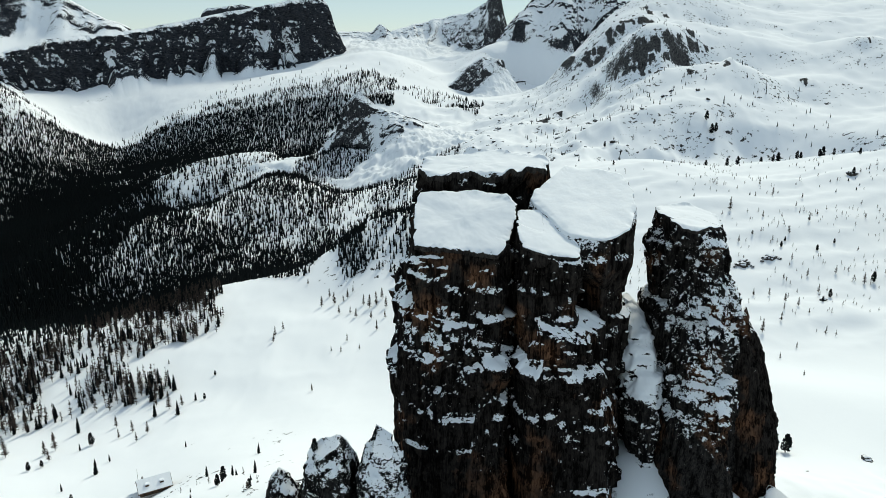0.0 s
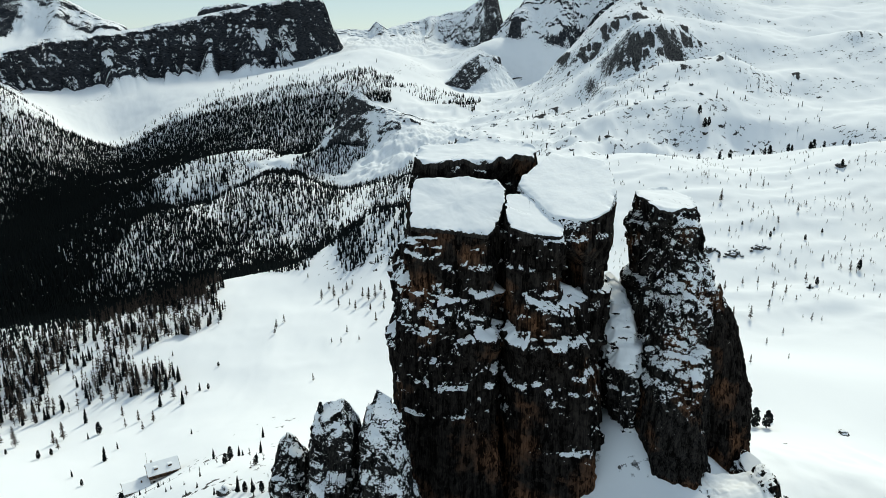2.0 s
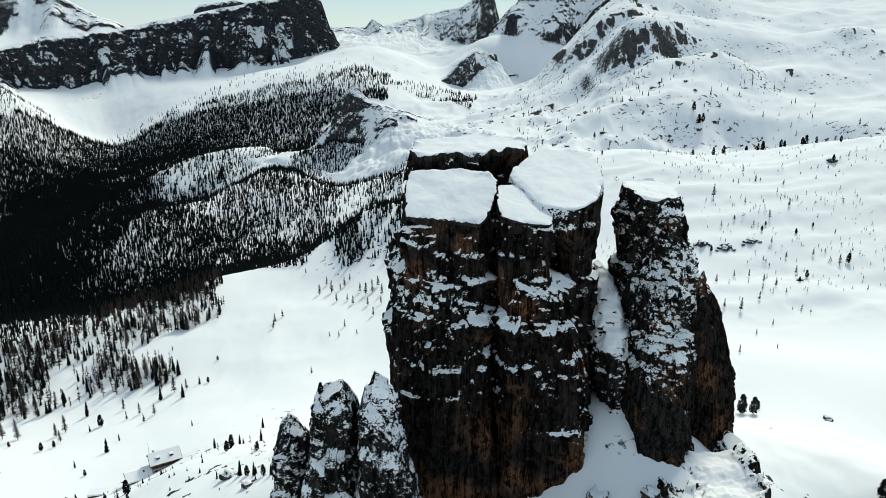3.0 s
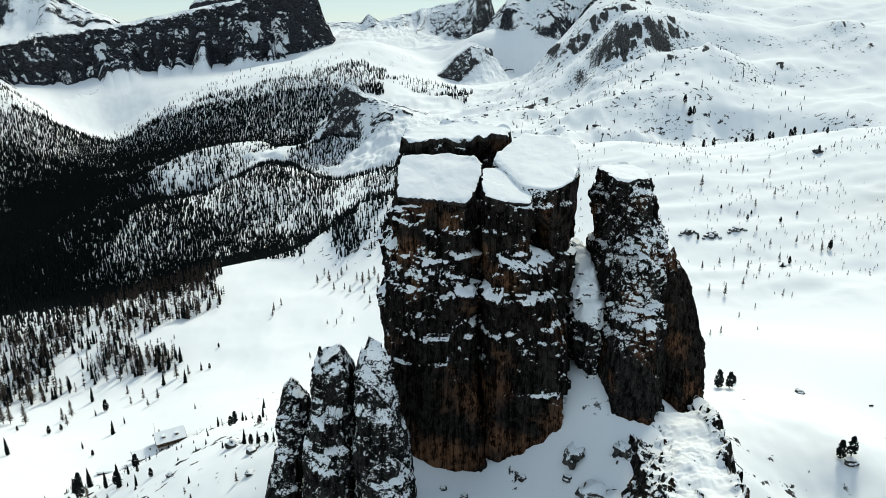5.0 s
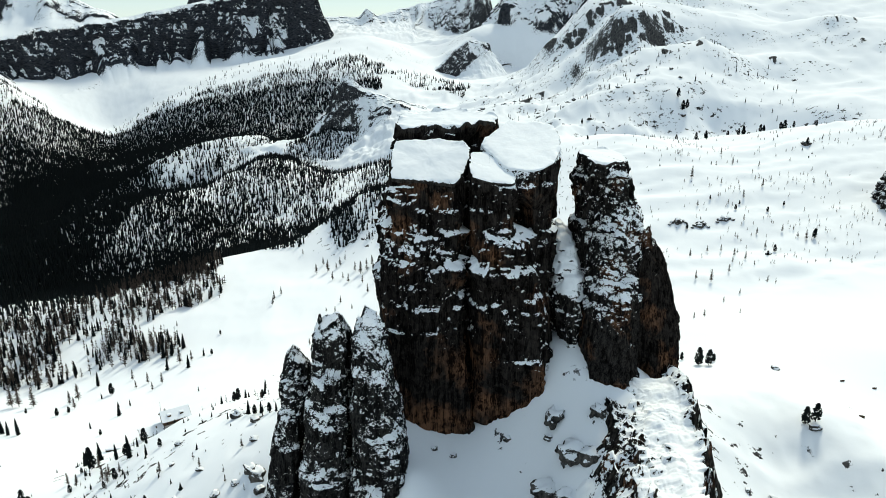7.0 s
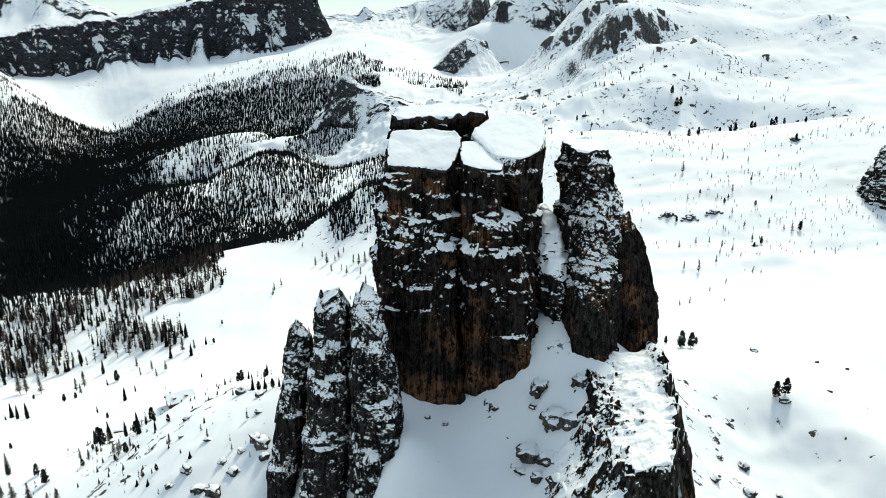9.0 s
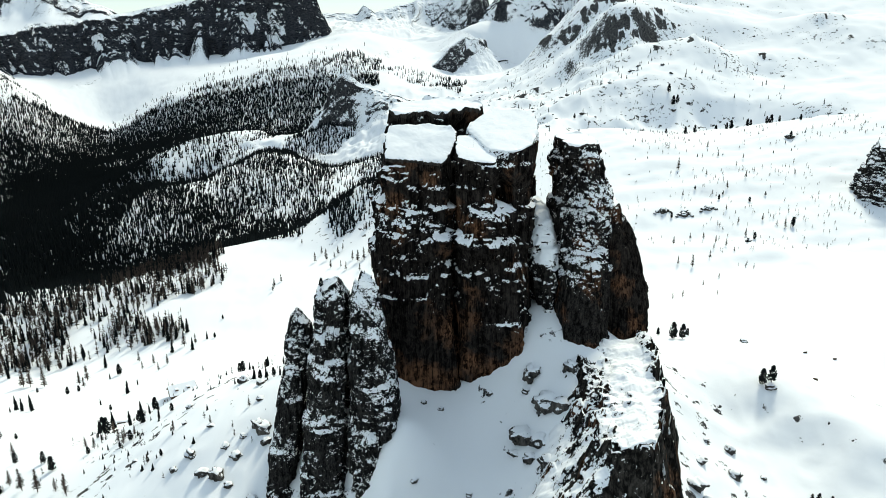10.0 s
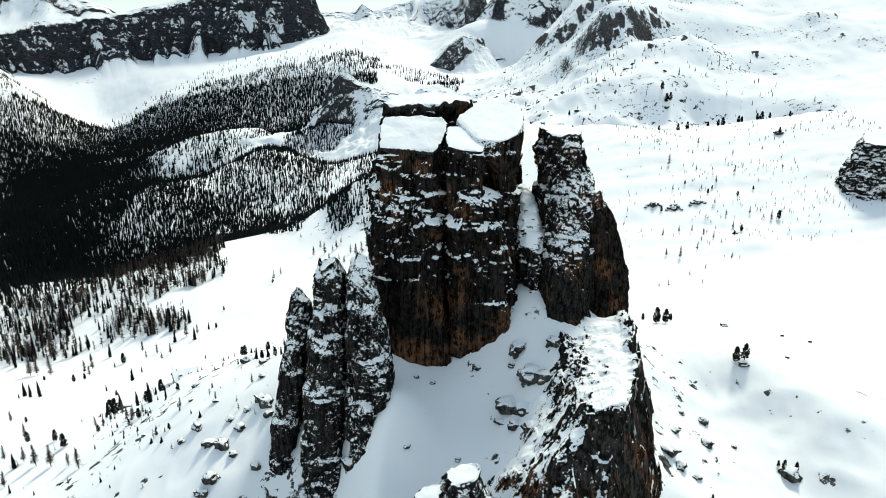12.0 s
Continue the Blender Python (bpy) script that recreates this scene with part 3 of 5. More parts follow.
def rock_column(name, sections, tilt, material, parent, around=240, high=150, rough=1.0, ledge=1.0, seed=1.0, label="", cap=0.0, plain_below=-99.0, jag=0.6, bare=None, crown=None, shelves=()):
    """A weathered rock column through plan outlines. sections: height and outline from the top down; tilt: rise of the top per metre in x and y."""
    around, high = int(around * 0.5) * 2, int(high * 1.05)
    rings = [ring(o, around) for _, o in sections]
    first = rings[0]
    for k in range(1, len(rings)):
        rings[k] = min((np.roll(rings[k], i, 0) for i in range(0, around, 2)), key=lambda r: ((r - r.mean(0) - (first - first.mean(0))) ** 2).sum())
    hs = np.array([h for h, _ in sections], float)
    mid = first.mean(0)
    v = np.linspace(0, 1, high)
    z0 = hs[0] + v * (hs[-1] - hs[0])
    sway = 4.5 * fbm(np.c_[first, 0 * first[:, 0]], 11, 3, seed + 30)[:, None] * step(0.0, 0.12, v)[None]
    xy = np.stack([np.stack([np.interp(-(z0 + sway[i]), -hs, [r[i, k] for r in rings]) for i in range(around)]) for k in (0, 1)], -1)
    top = (first - mid) @ np.array(tilt)
    z = z0[None] + top[:, None] * (1 - v)[None] ** 1.5
    p = np.concatenate([xy, z[..., None]], -1)
    tan = np.roll(xy, -1, 0) - np.roll(xy, 1, 0)
    nor = np.stack([tan[..., 1], -tan[..., 0]], -1)
    nor /= np.linalg.norm(nor, axis=-1, keepdims=True) + 1e-9
    f = p.reshape(-1, 3)
    warp = f + np.stack([wave(f, 6, seed + 11), wave(f, 6, seed + 12), 0.8 * wave(f, 9, seed + 13)], 1) * 1.3
    smooth = step(-0.15, 0.45, wave(f * (1, 1, 1.6), 17, seed + 16)) * 0.75     # plain faces between broken ones

    def blocks(wide, tall, shift):
        i = np.floor(warp / (wide, wide, tall) + shift).astype(np.int64)
        return LATTICE[i[:, 0] & 63, i[:, 1] & 63, i[:, 2] & 63]

    broken = 1.5 * blocks(7.5, 7.2, seed) + 0.7 * blocks(3.4, 4.1, seed + 3) + 0.3 * blocks(1.5, 1.7, seed + 5)
    saw = (f[:, 2] + 1.6 * wave(f * (1, 1, 0.3), 12, seed + 17)) / 6.1 % 1.0
    crack = np.exp(-(wave(f * (1, 1, 0.1), 9, seed + 14) / 0.06) ** 2) + 0.5 * np.exp(-(wave(f * (1, 1, 0.14), 4, seed + 15) / 0.08) ** 2)
    out = rough * (0.55 * ridged(f * (1, 1, 0.12), 2.6, 2, seed + 21) + 1.6 * fbm(f * (1, 1, 0.45), 14, 4, seed) + 0.3 * ridged(f, 2.6, 3, seed + 2) - 1.3 * crack)
    worn = ledge * (0.5 + 0.5 * step(plain_below - 8, plain_below + 8, f[:, 2] + 6 * wave(f, 15, seed + 18)))
    out = out + worn * (1 - smooth) * (broken - 0.25 * saw**1.5)
    for level, wide, slant in shelves:                          # long treads that hold snow
        rise = f[:, 2] + slant * f[:, 0] + 2.4 * wave(f * (1, 1, 0.2), 6, seed + level) + 1.1 * wave(f, 2.2, seed + level)
        out = out + wide * (step(level + 1.0, level - 0.8, rise) - step(level - 1, level - 9, rise)) * step(-0.3, 0.25, wave(f * (1, 1, 0.3), 9, seed + level + 3))
    out = out * (0.3 + 0.7 * step(0, 0.04, np.tile(v, around)) ** 0.5)
    f[:, :2] += nor.reshape(-1, 2) * out[:, None]
    f[:, 2] += 0.35 * rough * fbm(f, 4, 3, seed + 4) + jag * (fbm(f * (1, 1, 0.2), 5, 3, seed + 19) - 0.2) * np.tile((1 - v) ** 6, around) * 2.2
    faces = grid_faces(around, high, True)
    held = 0 * out
    if bare:                                                    # sheltered lower walls hold no snow
        held = -0.6 * step(bare[0], bare[1], f[:, 2] + 7 * wave(f, 12, seed + 23))
    if crown:                                                   # wind packs snow on the shoulders
        held = held + 0.4 * step(crown, crown + 5, f[:, 2] + 3 * wave(f, 6, seed + 24))
    me = mesh_from(name, f, faces[:, ::-1], True, held)
    ob = part(name, me, material, parent, label)
    lip = f.reshape(around, high, 3)[:, 0].copy()
    lip[:, 2] += 0.12
    snow_cap(lip, parent, seed, cap, SNOW if crown else CAP if cap > 0.25 else material)
    return ob


def snow_cap(lip, parent, seed, thick, material):
    """A rounded blanket of snow that lies on an outline and hangs over it a little."""
    n = len(lip)
    mid = lip.mean(0)
    away = lip - mid
    away[:, 2] = 0
    away /= np.linalg.norm(away, axis=1)[:, None]
    thick = max(thick, 0.15)
    rows = [(-0.25, -0.3 * thick - 0.3), (0.06, -0.22 * thick), (0.12, 0.1 * thick), (0.1, 0.5 * thick), (0.0, 0.8 * thick)]
    rings = [lip + away * (thick * a) + np.array((0, 0, b)) for a, b in rows]
    fit = np.linalg.lstsq(np.c_[lip[:, :2], np.ones(n)], lip[:, 2], rcond=None)[0]
    inner = np.r_[0.015, 0.03, 0.05, 0.075, np.linspace(0.1, 1, 26)]
    for s in inner:
        q = lip + (mid - lip) * s
        q[:, 2] += (np.c_[q[:, :2], np.ones(n)] @ fit - q[:, 2]) * step(0, 0.14, s)
        q[:, 2] += thick * (1 - 0.15 * (1 - min(1, s * 8)) ** 2)
        rings.append(q)
    p = np.stack(rings, 1)
    f = p.reshape(-1, 3)
    grow = np.r_[0, 0, 0.2, 0.4, 0.6, np.linspace(0.7, 1, len(inner))]
    f[:, 2] += (0.5 * min(1.2, thick + 0.3) * fbm(f * (1, 1, 0.3), 6, 4, seed + 20, 0.45) + 0.5 * fbm(f * (1, 1, 0.3), 17, 2, seed + 23)) * np.tile(grow, n)
    ragged = 0.5 * fbm(f * (1, 1, 0.2), 5, 4, seed + 21, 0.65) - 1.6 * np.maximum(0, fbm(f * (1, 1, 0.2), 2.8, 4, seed + 22, 0.7)) ** 1.2
    ragged = ragged * min(1.0, thick * 1.3)
    f[:, :2] += np.repeat(away[:, :2], p.shape[1], 0) * (ragged * np.tile(np.r_[1, 1, 1, 1, 1, np.linspace(1, 0, len(inner)) ** 3], n))[:, None]
    me = mesh_from("snow_cap", f, grid_faces(n, p.shape[1], True))
    return part("snow_cap", me, material, parent, "rounded snow cap")


def tower(name, label, group="rock towers"):
    ob = tagged(new(name), label, "rock tower", group)
    ob.empty_display_size = 1
    return ob


great = tower("rock_tower", "huge dark dolomite tower split by chimneys, snow on top")
FRONT_TOP = [
    (106.2, [(-13.5, 11), (-14.5, 3), (-13.5, -8), (-6, -9.5), (4.2, -11), (6.4, -8), (10, 5), (4, 11)]),
    (92, [(-14.5, 11), (-15, 3), (-14, -8.5), (-6, -10), (4.4, -11.5), (6.6, -9.5), (9, 5), (4, 12)]),
    (88.5, [(-18.5, 12), (-19, 4), (-17.5, -6), (-8, -10.5), (3.4, -12), (5.6, -9.5), (8.4, 4), (4, 12)]),
    (83, [(-18.4, 12), (-18.6, 4), (-17.4, -8), (-8, -13), (3.4, -14.5), (5.6, -11), (8.4, 4), (4, 12)]),
    (72, [(-18.2, 13), (-18.4, 2), (-17, -10), (-9, -15.5), (3.4, -17), (6, -13), (8.6, 4), (4, 12)])]
FRONT_FOOT = [
    (55, [(-17.6, 14), (-18, 0), (-16.2, -12), (-9, -17.5), (3.2, -19), (6.4, -15.5), (9, 4), (4, 12)]),
    (38, [(-17, 14), (-17.5, -2), (-15.5, -15), (-8, -19), (3, -20), (9, -19), (10, 4), (4, 12)]),
    (25, [(-15.5, 14), (-16, -5), (-14, -18), (-7, -19.5), (3, -19.5), (10, -20), (10, 4), (4, 12)]),
    (5, [(-15, 14), (-15.5, -5), (-13.5, -18), (-6, -19), (3, -19), (10, -20), (10, 4), (4, 12)])]
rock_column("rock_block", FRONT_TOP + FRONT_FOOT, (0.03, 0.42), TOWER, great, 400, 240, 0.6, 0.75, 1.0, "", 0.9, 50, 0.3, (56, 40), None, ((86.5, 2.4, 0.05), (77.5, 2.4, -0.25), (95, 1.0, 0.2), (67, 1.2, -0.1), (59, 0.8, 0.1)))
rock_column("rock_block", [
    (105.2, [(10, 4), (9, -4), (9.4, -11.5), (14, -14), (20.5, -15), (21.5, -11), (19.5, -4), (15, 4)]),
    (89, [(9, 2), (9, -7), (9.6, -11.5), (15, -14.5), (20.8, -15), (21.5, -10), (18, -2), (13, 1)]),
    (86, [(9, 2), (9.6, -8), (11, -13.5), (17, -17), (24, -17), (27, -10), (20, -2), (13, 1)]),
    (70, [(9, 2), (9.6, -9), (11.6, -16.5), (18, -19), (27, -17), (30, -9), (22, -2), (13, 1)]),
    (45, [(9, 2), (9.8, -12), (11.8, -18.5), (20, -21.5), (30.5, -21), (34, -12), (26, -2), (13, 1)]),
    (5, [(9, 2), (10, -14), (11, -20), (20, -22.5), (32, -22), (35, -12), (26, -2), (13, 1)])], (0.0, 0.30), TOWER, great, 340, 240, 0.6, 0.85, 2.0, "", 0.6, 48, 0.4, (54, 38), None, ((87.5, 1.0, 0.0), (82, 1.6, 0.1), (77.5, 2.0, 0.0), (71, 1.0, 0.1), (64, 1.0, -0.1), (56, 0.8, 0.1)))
SIDE_TOP = [
    (110.6, [(13, 8), (16, 1), (20, -8), (27, -11), (33, -8), (36.5, 2), (36.5, 16), (23, 22)]),
    (104, [(12.5, 7), (14, -3), (19, -10.5), (26, -13), (33.5, -9), (36.8, 3), (37, 18), (22, 22)]),
    (98, [(13, 7), (19, 3), (24.5, -1), (28, -8), (33.5, -6), (36, 3), (37, 18), (20, 22)]),
    (82, [(14, 6), (20, 2), (25, -2), (29, -8), (34, -4), (35, 4), (37, 20), (20, 22)])]
SIDE_FOOT = [
    (68, [(14, 6), (20, -3), (24, -9), (30, -11), (33.6, -6), (34.5, 6), (37, 20), (20, 22)]),
    (45, [(14, 6), (20, -4), (24, -13), (31, -14), (34.8, -8), (36, 6), (38, 20), (20, 22)]),
    (5, [(14, 6), (20, -4), (24, -14), (31, -16), (35, -10), (37, 6), (38, 20), (20, 22)])]
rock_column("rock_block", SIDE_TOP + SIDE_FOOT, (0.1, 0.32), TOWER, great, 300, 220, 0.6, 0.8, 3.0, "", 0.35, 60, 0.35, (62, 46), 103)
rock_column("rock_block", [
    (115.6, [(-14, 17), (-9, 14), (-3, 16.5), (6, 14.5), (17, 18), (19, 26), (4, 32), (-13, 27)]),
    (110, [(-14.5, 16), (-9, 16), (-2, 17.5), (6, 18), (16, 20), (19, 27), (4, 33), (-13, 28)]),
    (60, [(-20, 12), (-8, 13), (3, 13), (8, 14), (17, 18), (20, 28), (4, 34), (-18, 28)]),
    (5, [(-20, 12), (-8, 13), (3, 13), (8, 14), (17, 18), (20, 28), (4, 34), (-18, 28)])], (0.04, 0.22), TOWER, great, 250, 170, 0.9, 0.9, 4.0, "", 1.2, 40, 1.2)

spire = tower("rock_tower", "slender dark dolomite spire dusted with snow")
rock_column("rock_block", [
    (106.4, [(43.5, 10), (45, 2), (48, -3), (54, -3), (57.5, 4), (58, 12), (53, 17), (46, 16)]),
    (95, [(43, 10), (44.5, 1), (48, -4), (55, -4), (59.5, 3), (60.5, 12), (55, 17), (46, 16)]),
    (91, [(43.5, 10), (44.5, 0), (48, -6), (56, -6), (62.5, 1), (63, 11), (56, 17), (45, 16)]),
    (60, [(43, 8), (43.6, -8), (46.5, -18), (54, -20), (61, -7), (63, 8), (57, 17), (45, 16)]),
    (42, [(42, 6), (42.2, -14), (44, -23.5), (53, -26), (60.5, -17), (62.5, 5), (57, 17), (45, 16)]),
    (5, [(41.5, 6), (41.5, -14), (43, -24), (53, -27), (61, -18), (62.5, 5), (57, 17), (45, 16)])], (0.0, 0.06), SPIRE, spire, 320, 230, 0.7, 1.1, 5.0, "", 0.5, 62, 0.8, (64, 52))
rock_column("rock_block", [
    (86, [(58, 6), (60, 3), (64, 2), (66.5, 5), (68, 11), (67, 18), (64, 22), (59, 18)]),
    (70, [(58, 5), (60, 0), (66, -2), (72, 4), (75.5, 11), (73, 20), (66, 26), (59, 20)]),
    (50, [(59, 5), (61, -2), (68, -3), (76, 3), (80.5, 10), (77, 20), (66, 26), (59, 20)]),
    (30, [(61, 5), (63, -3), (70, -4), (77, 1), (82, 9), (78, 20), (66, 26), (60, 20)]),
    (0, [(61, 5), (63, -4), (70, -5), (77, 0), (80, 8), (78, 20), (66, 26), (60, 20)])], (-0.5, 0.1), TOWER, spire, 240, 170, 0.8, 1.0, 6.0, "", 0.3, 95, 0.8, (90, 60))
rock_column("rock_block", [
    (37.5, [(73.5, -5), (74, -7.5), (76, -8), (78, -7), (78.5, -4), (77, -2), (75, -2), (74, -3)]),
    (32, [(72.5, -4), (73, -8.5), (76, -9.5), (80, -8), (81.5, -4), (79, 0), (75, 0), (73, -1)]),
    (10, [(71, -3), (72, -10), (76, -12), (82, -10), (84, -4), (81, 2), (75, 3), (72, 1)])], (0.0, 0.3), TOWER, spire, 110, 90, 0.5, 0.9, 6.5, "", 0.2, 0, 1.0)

wedge = tower("rock_tower", "low rock wedge choked with snow between the towers")
rock_column("rock_block", [
    (86, [(37.4, 9), (37.6, 8), (38.2, 7.6), (39, 8), (39.2, 9), (39, 10.5), (38.4, 11), (37.6, 10.4)]),
    (82, [(35.6, 9), (36.4, 6), (38, 5), (40, 5.6), (40.8, 8), (40.6, 12), (39, 14), (36.4, 13)]),
    (76, [(35, 8), (35, 1), (38, -3), (42, -3), (45, 4), (45, 12), (40, 15), (36, 13)]),
    (66, [(34.5, 8), (34.5, -5), (38, -10), (42, -9), (46, 2), (45, 12), (40, 15), (36, 13)]),
    (56, [(35.5, 8), (36, -6), (38.5, -12), (43, -11), (46.5, 0), (46, 12), (40, 15), (36, 13)]),
    (47, [(37.5, 8), (38, -4), (39.5, -12), (43, -11), (46.5, 0), (46, 12), (41, 15), (38, 13)]),
    (40, [(39, 8), (39.5, 0), (40.5, -9), (43, -8), (46.5, 0), (46, 12), (41, 15), (39, 13)])], (0.0, 0.2), CHUTE, wedge, 160, 130, 0.8, 0.6, 7.0, "", 0.15, 0, 0.8, None, 66)

def angular(x0, x1, y0, y1, lean=0.0):
    """Outline of a squarish pillar with one worn corner; y0 faces the open side."""
    w, d = x1 - x0, y1 - y0
    return [(x0, y1), (x0 - 0.04 * w, y0 + 0.45 * d), (x0 + 0.04 * w, y0 + 0.12 * d), (x0 + 0.45 * w, y0 - lean), (x1 - 0.1 * w, y0 + 0.04 * d), (x1, y0 + 0.3 * d), (x1 - 0.03 * w, y1 - 0.1 * d), (x0 + 0.5 * w, y1 + 0.05 * d)]


for label, tall, seed, cap, tilt, sections in (
    ("grey dolomite pillar with snow on its ledges", 170, 8.0, 0.2, (0.12, 0.3), [
        (71.5, angular(-31.5, -26.4, -40.5, -36)), (68.4, angular(-33, -24.8, -42, -34)), (58.5, angular(-33.4, -24.6, -43, -33)), (56.8, angular(-34.3, -24.9, -45, -27, 1.0)), (47, angular(-35.4, -25, -46.5, -27, 0.6)),
        (45, angular(-36, -25, -47.5, -27, 1.2)), (20, angular(-38.4, -25.6, -50.5, -27, 0.6)), (0, angular(-39.8, -26, -52.5, -27, 1.0)), (-45, angular(-42.5, -26.8, -56, -27, 1.0))]),
    ("grey dolomite pillar with a pointed snowy head", 170, 9.0, 0.2, (-0.1, 0.3), [
        (73, angular(-20.2, -16.4, -41, -34)), (68, angular(-22.2, -15, -43, -32)), (61, angular(-22.4, -13.6, -45, -31, 0.8)), (59, angular(-22.8, -12.8, -47, -31, 0.4)),
        (40, angular(-23.3, -10.6, -49.5, -30, 1.2)), (38, angular(-23.5, -9.6, -50.5, -30, 0.4)), (14, angular(-23.9, -9, -53.5, -30, 0.8)), (-45, angular(-24.3, -9.5, -58, -30, 0.8))]),
    ("thin weathered dolomite pillar with a crooked top", 140, 10.0, 0.2, (0.0, 0.2), [
        (58.6, angular(-41.6, -40.2, -29.4, -27)), (56, angular(-42.6, -39.2, -30.8, -25.2)), (53, angular(-43.5, -38, -32.5, -23.5)), (45, angular(-44.4, -38, -34, -22, 0.4)), (42, angular(-45.3, -38.4, -37, -21, 0.6)),
        (31, angular(-47.8, -39.8, -38.5, -20, 0.4)), (0, angular(-53.4, -44.4, -42, -19, 0.6)), (-45, angular(-58.5, -48, -45, -18, 0.6))])):
    stack = tower("rock_tower", label, "slender pillars")
    rock_column("rock_block", sections, tilt, STACK, stack, 240, tall + 60, 0.5, 0.75, seed, "", cap, -60, 1.8, None, None,
                ((63, 0.5, 0.2), (52, 0.7, -0.1), (45, 0.7, 0.15), (36, 0.6, -0.1), (28, 0.8, 0.1), (19, 0.6, -0.1), (8, 0.7, 0.1), (-4, 0.6, 0.0)))

buttress = tower("rock_tower", "broad broken rock buttress under deep snow")


def snow_ridge(parent):
    """A snowed-over ridge that ends in a broken rock nose; falls gently to -x, steeply to +x and -y."""
    nx, ny = 260, 330
    gx, gy = np.meshgrid(np.linspace(10, 84, nx), np.linspace(-114, -20, ny), indexing="ij")
    x, y = gx.ravel(), gy.ravel()
    p = flat3(x, y)
    warp = p + np.stack([wave(p, 7, 81.0), wave(p, 7, 82.0), 0 * x], 1) * 2.0

    def chunks(size, shift):
        i = np.floor(warp / size + shift).astype(np.int64)
        return LATTICE[i[:, 0] & 63, i[:, 1] & 63, 5]

    broken = 1.5 * chunks(5.0, 3.3) + 0.8 * chunks(2.3, 7.7)
    at_y = (-92, -88, -70, -50, -30, -20)
    mid = np.interp(y, at_y, (49, 50, 55, 59.5, 62, 62))
    crest = np.interp(y, at_y, (46.5, 47.0, 43.8, 42.5, 43.0, 43.5)) + 2.6 * fbm(p, 11, 4, 83.0)
    flat_left = np.interp(y, at_y, (4, 5, 9, 12, 13, 13)) + 3.0 * fbm(p, 13, 3, 84.0)
    flat_right = np.interp(y, at_y, (4, 4.5, 6, 8.5, 9, 9)) + broken
    left, right = mid - x, x - mid
    z = crest - 0.16 * np.maximum(left, 0) - 1.05 * np.maximum(0, left - flat_left) - 3.4 * np.maximum(0, right - flat_right)
    nose = np.maximum(0, -87 + 0.15 * np.clip(left, 0, 30) + 0.8 * broken - y)
    z = z - np.interp(left, (-4, 3, 9, 20), (2.8, 2.0, 0.6, 0.35)) * nose
    rib = ridged((p @ np.array([(0.8, -0.6, 0), (0.6, 0.8, 0), (0, 0, 1)]).T) * (1, 0.45, 1), 13, 4, 85.0, 0.55)
    rocky = step(-0.3, 0.15, fbm(p, 15, 4, 86.0) + 0.3 * step(-60, -86, y) * step(9, 2, left)) * (0.45 * step(-8, 0, left) + 0.55 * step(0, 9, left)) + step(4, 9, right)
    z = z + 1.3 * rib * (0.25 + 0.75 * step(0, 8, left - flat_left)) + rocky * (1.8 * np.maximum(0, rib) + 1.2 * ridged(p, 8, 3, 88.0) + 0.8 * broken + 0.5 * ridged(p, 3.2, 3, 87.0))
    g = np.stack([x, y, z, 0.08 - 0.36 * rocky], 1).reshape(nx, ny, 4)
    cut = ny * 30 // 94
    for name, q in (("rock_nose", g[:, :cut + 1]), ("snow_crest", g[:, cut:])):
        me = mesh_from(name, q[..., :3].reshape(-1, 3), grid_faces(nx, q.shape[1]), True, q[..., 3])
        part(name, me, CRAG, parent)


snow_ridge(buttress)

for label, tall, seed, sections in (
    ("small snow-topped rock pinnacle below the buttress", 60, 12.0, [
        (36, [(8, -99), (9, -102), (12, -103), (15, -102), (17, -99), (15, -96), (12, -95), (9, -96)]),
        (28, [(5, -99), (6, -104), (12, -106), (18, -105), (21, -99), (18, -93), (12, -91), (6, -93)]),
        (-10, [(-4, -99), (-2, -110), (12, -114), (26, -111), (31, -99), (26, -88), (12, -84), (-2, -88)])]),
    ("small snow-topped rock pinnacle below the buttress", 50, 13.0, [
        (31, [(0, -100), (1, -102), (4, -103), (6, -102), (7, -100), (6, -98), (4, -97), (1, -98)]),
        (24, [(-3, -100), (-1, -104), (4, -105), (8, -104), (10, -100), (8, -95), (4, -93), (-1, -95)]),
        (-10, [(-9, -100), (-6, -108), (4, -111), (13, -108), (17, -100), (13, -90), (4, -87), (-6, -90)])]),
    ("snow-dusted crag on the open shelf", 90, 14.0, [
        (50, [(371, 345), (375, 334), (389, 328), (408, 328), (425, 340), (427, 360), (408, 372), (383, 366)]),
        (30, [(365, 345), (369, 330), (387, 322), (411, 322), (431, 336), (433, 364), (409, 380), (377, 372)]),
        (-8, [(358, 345), (362, 322), (385, 312), (415, 312), (439, 330), (443, 370), (411, 390), (369, 382)])])):
    crag = tower("rock_tower", label, "crags")
    rock_column("rock_block", sections, (0.1, 0.15), STACK, crag, 200, tall, 0.9 if seed < 14 else 2.6, 0.6 if seed < 14 else 1.6, seed, "", 0.9)

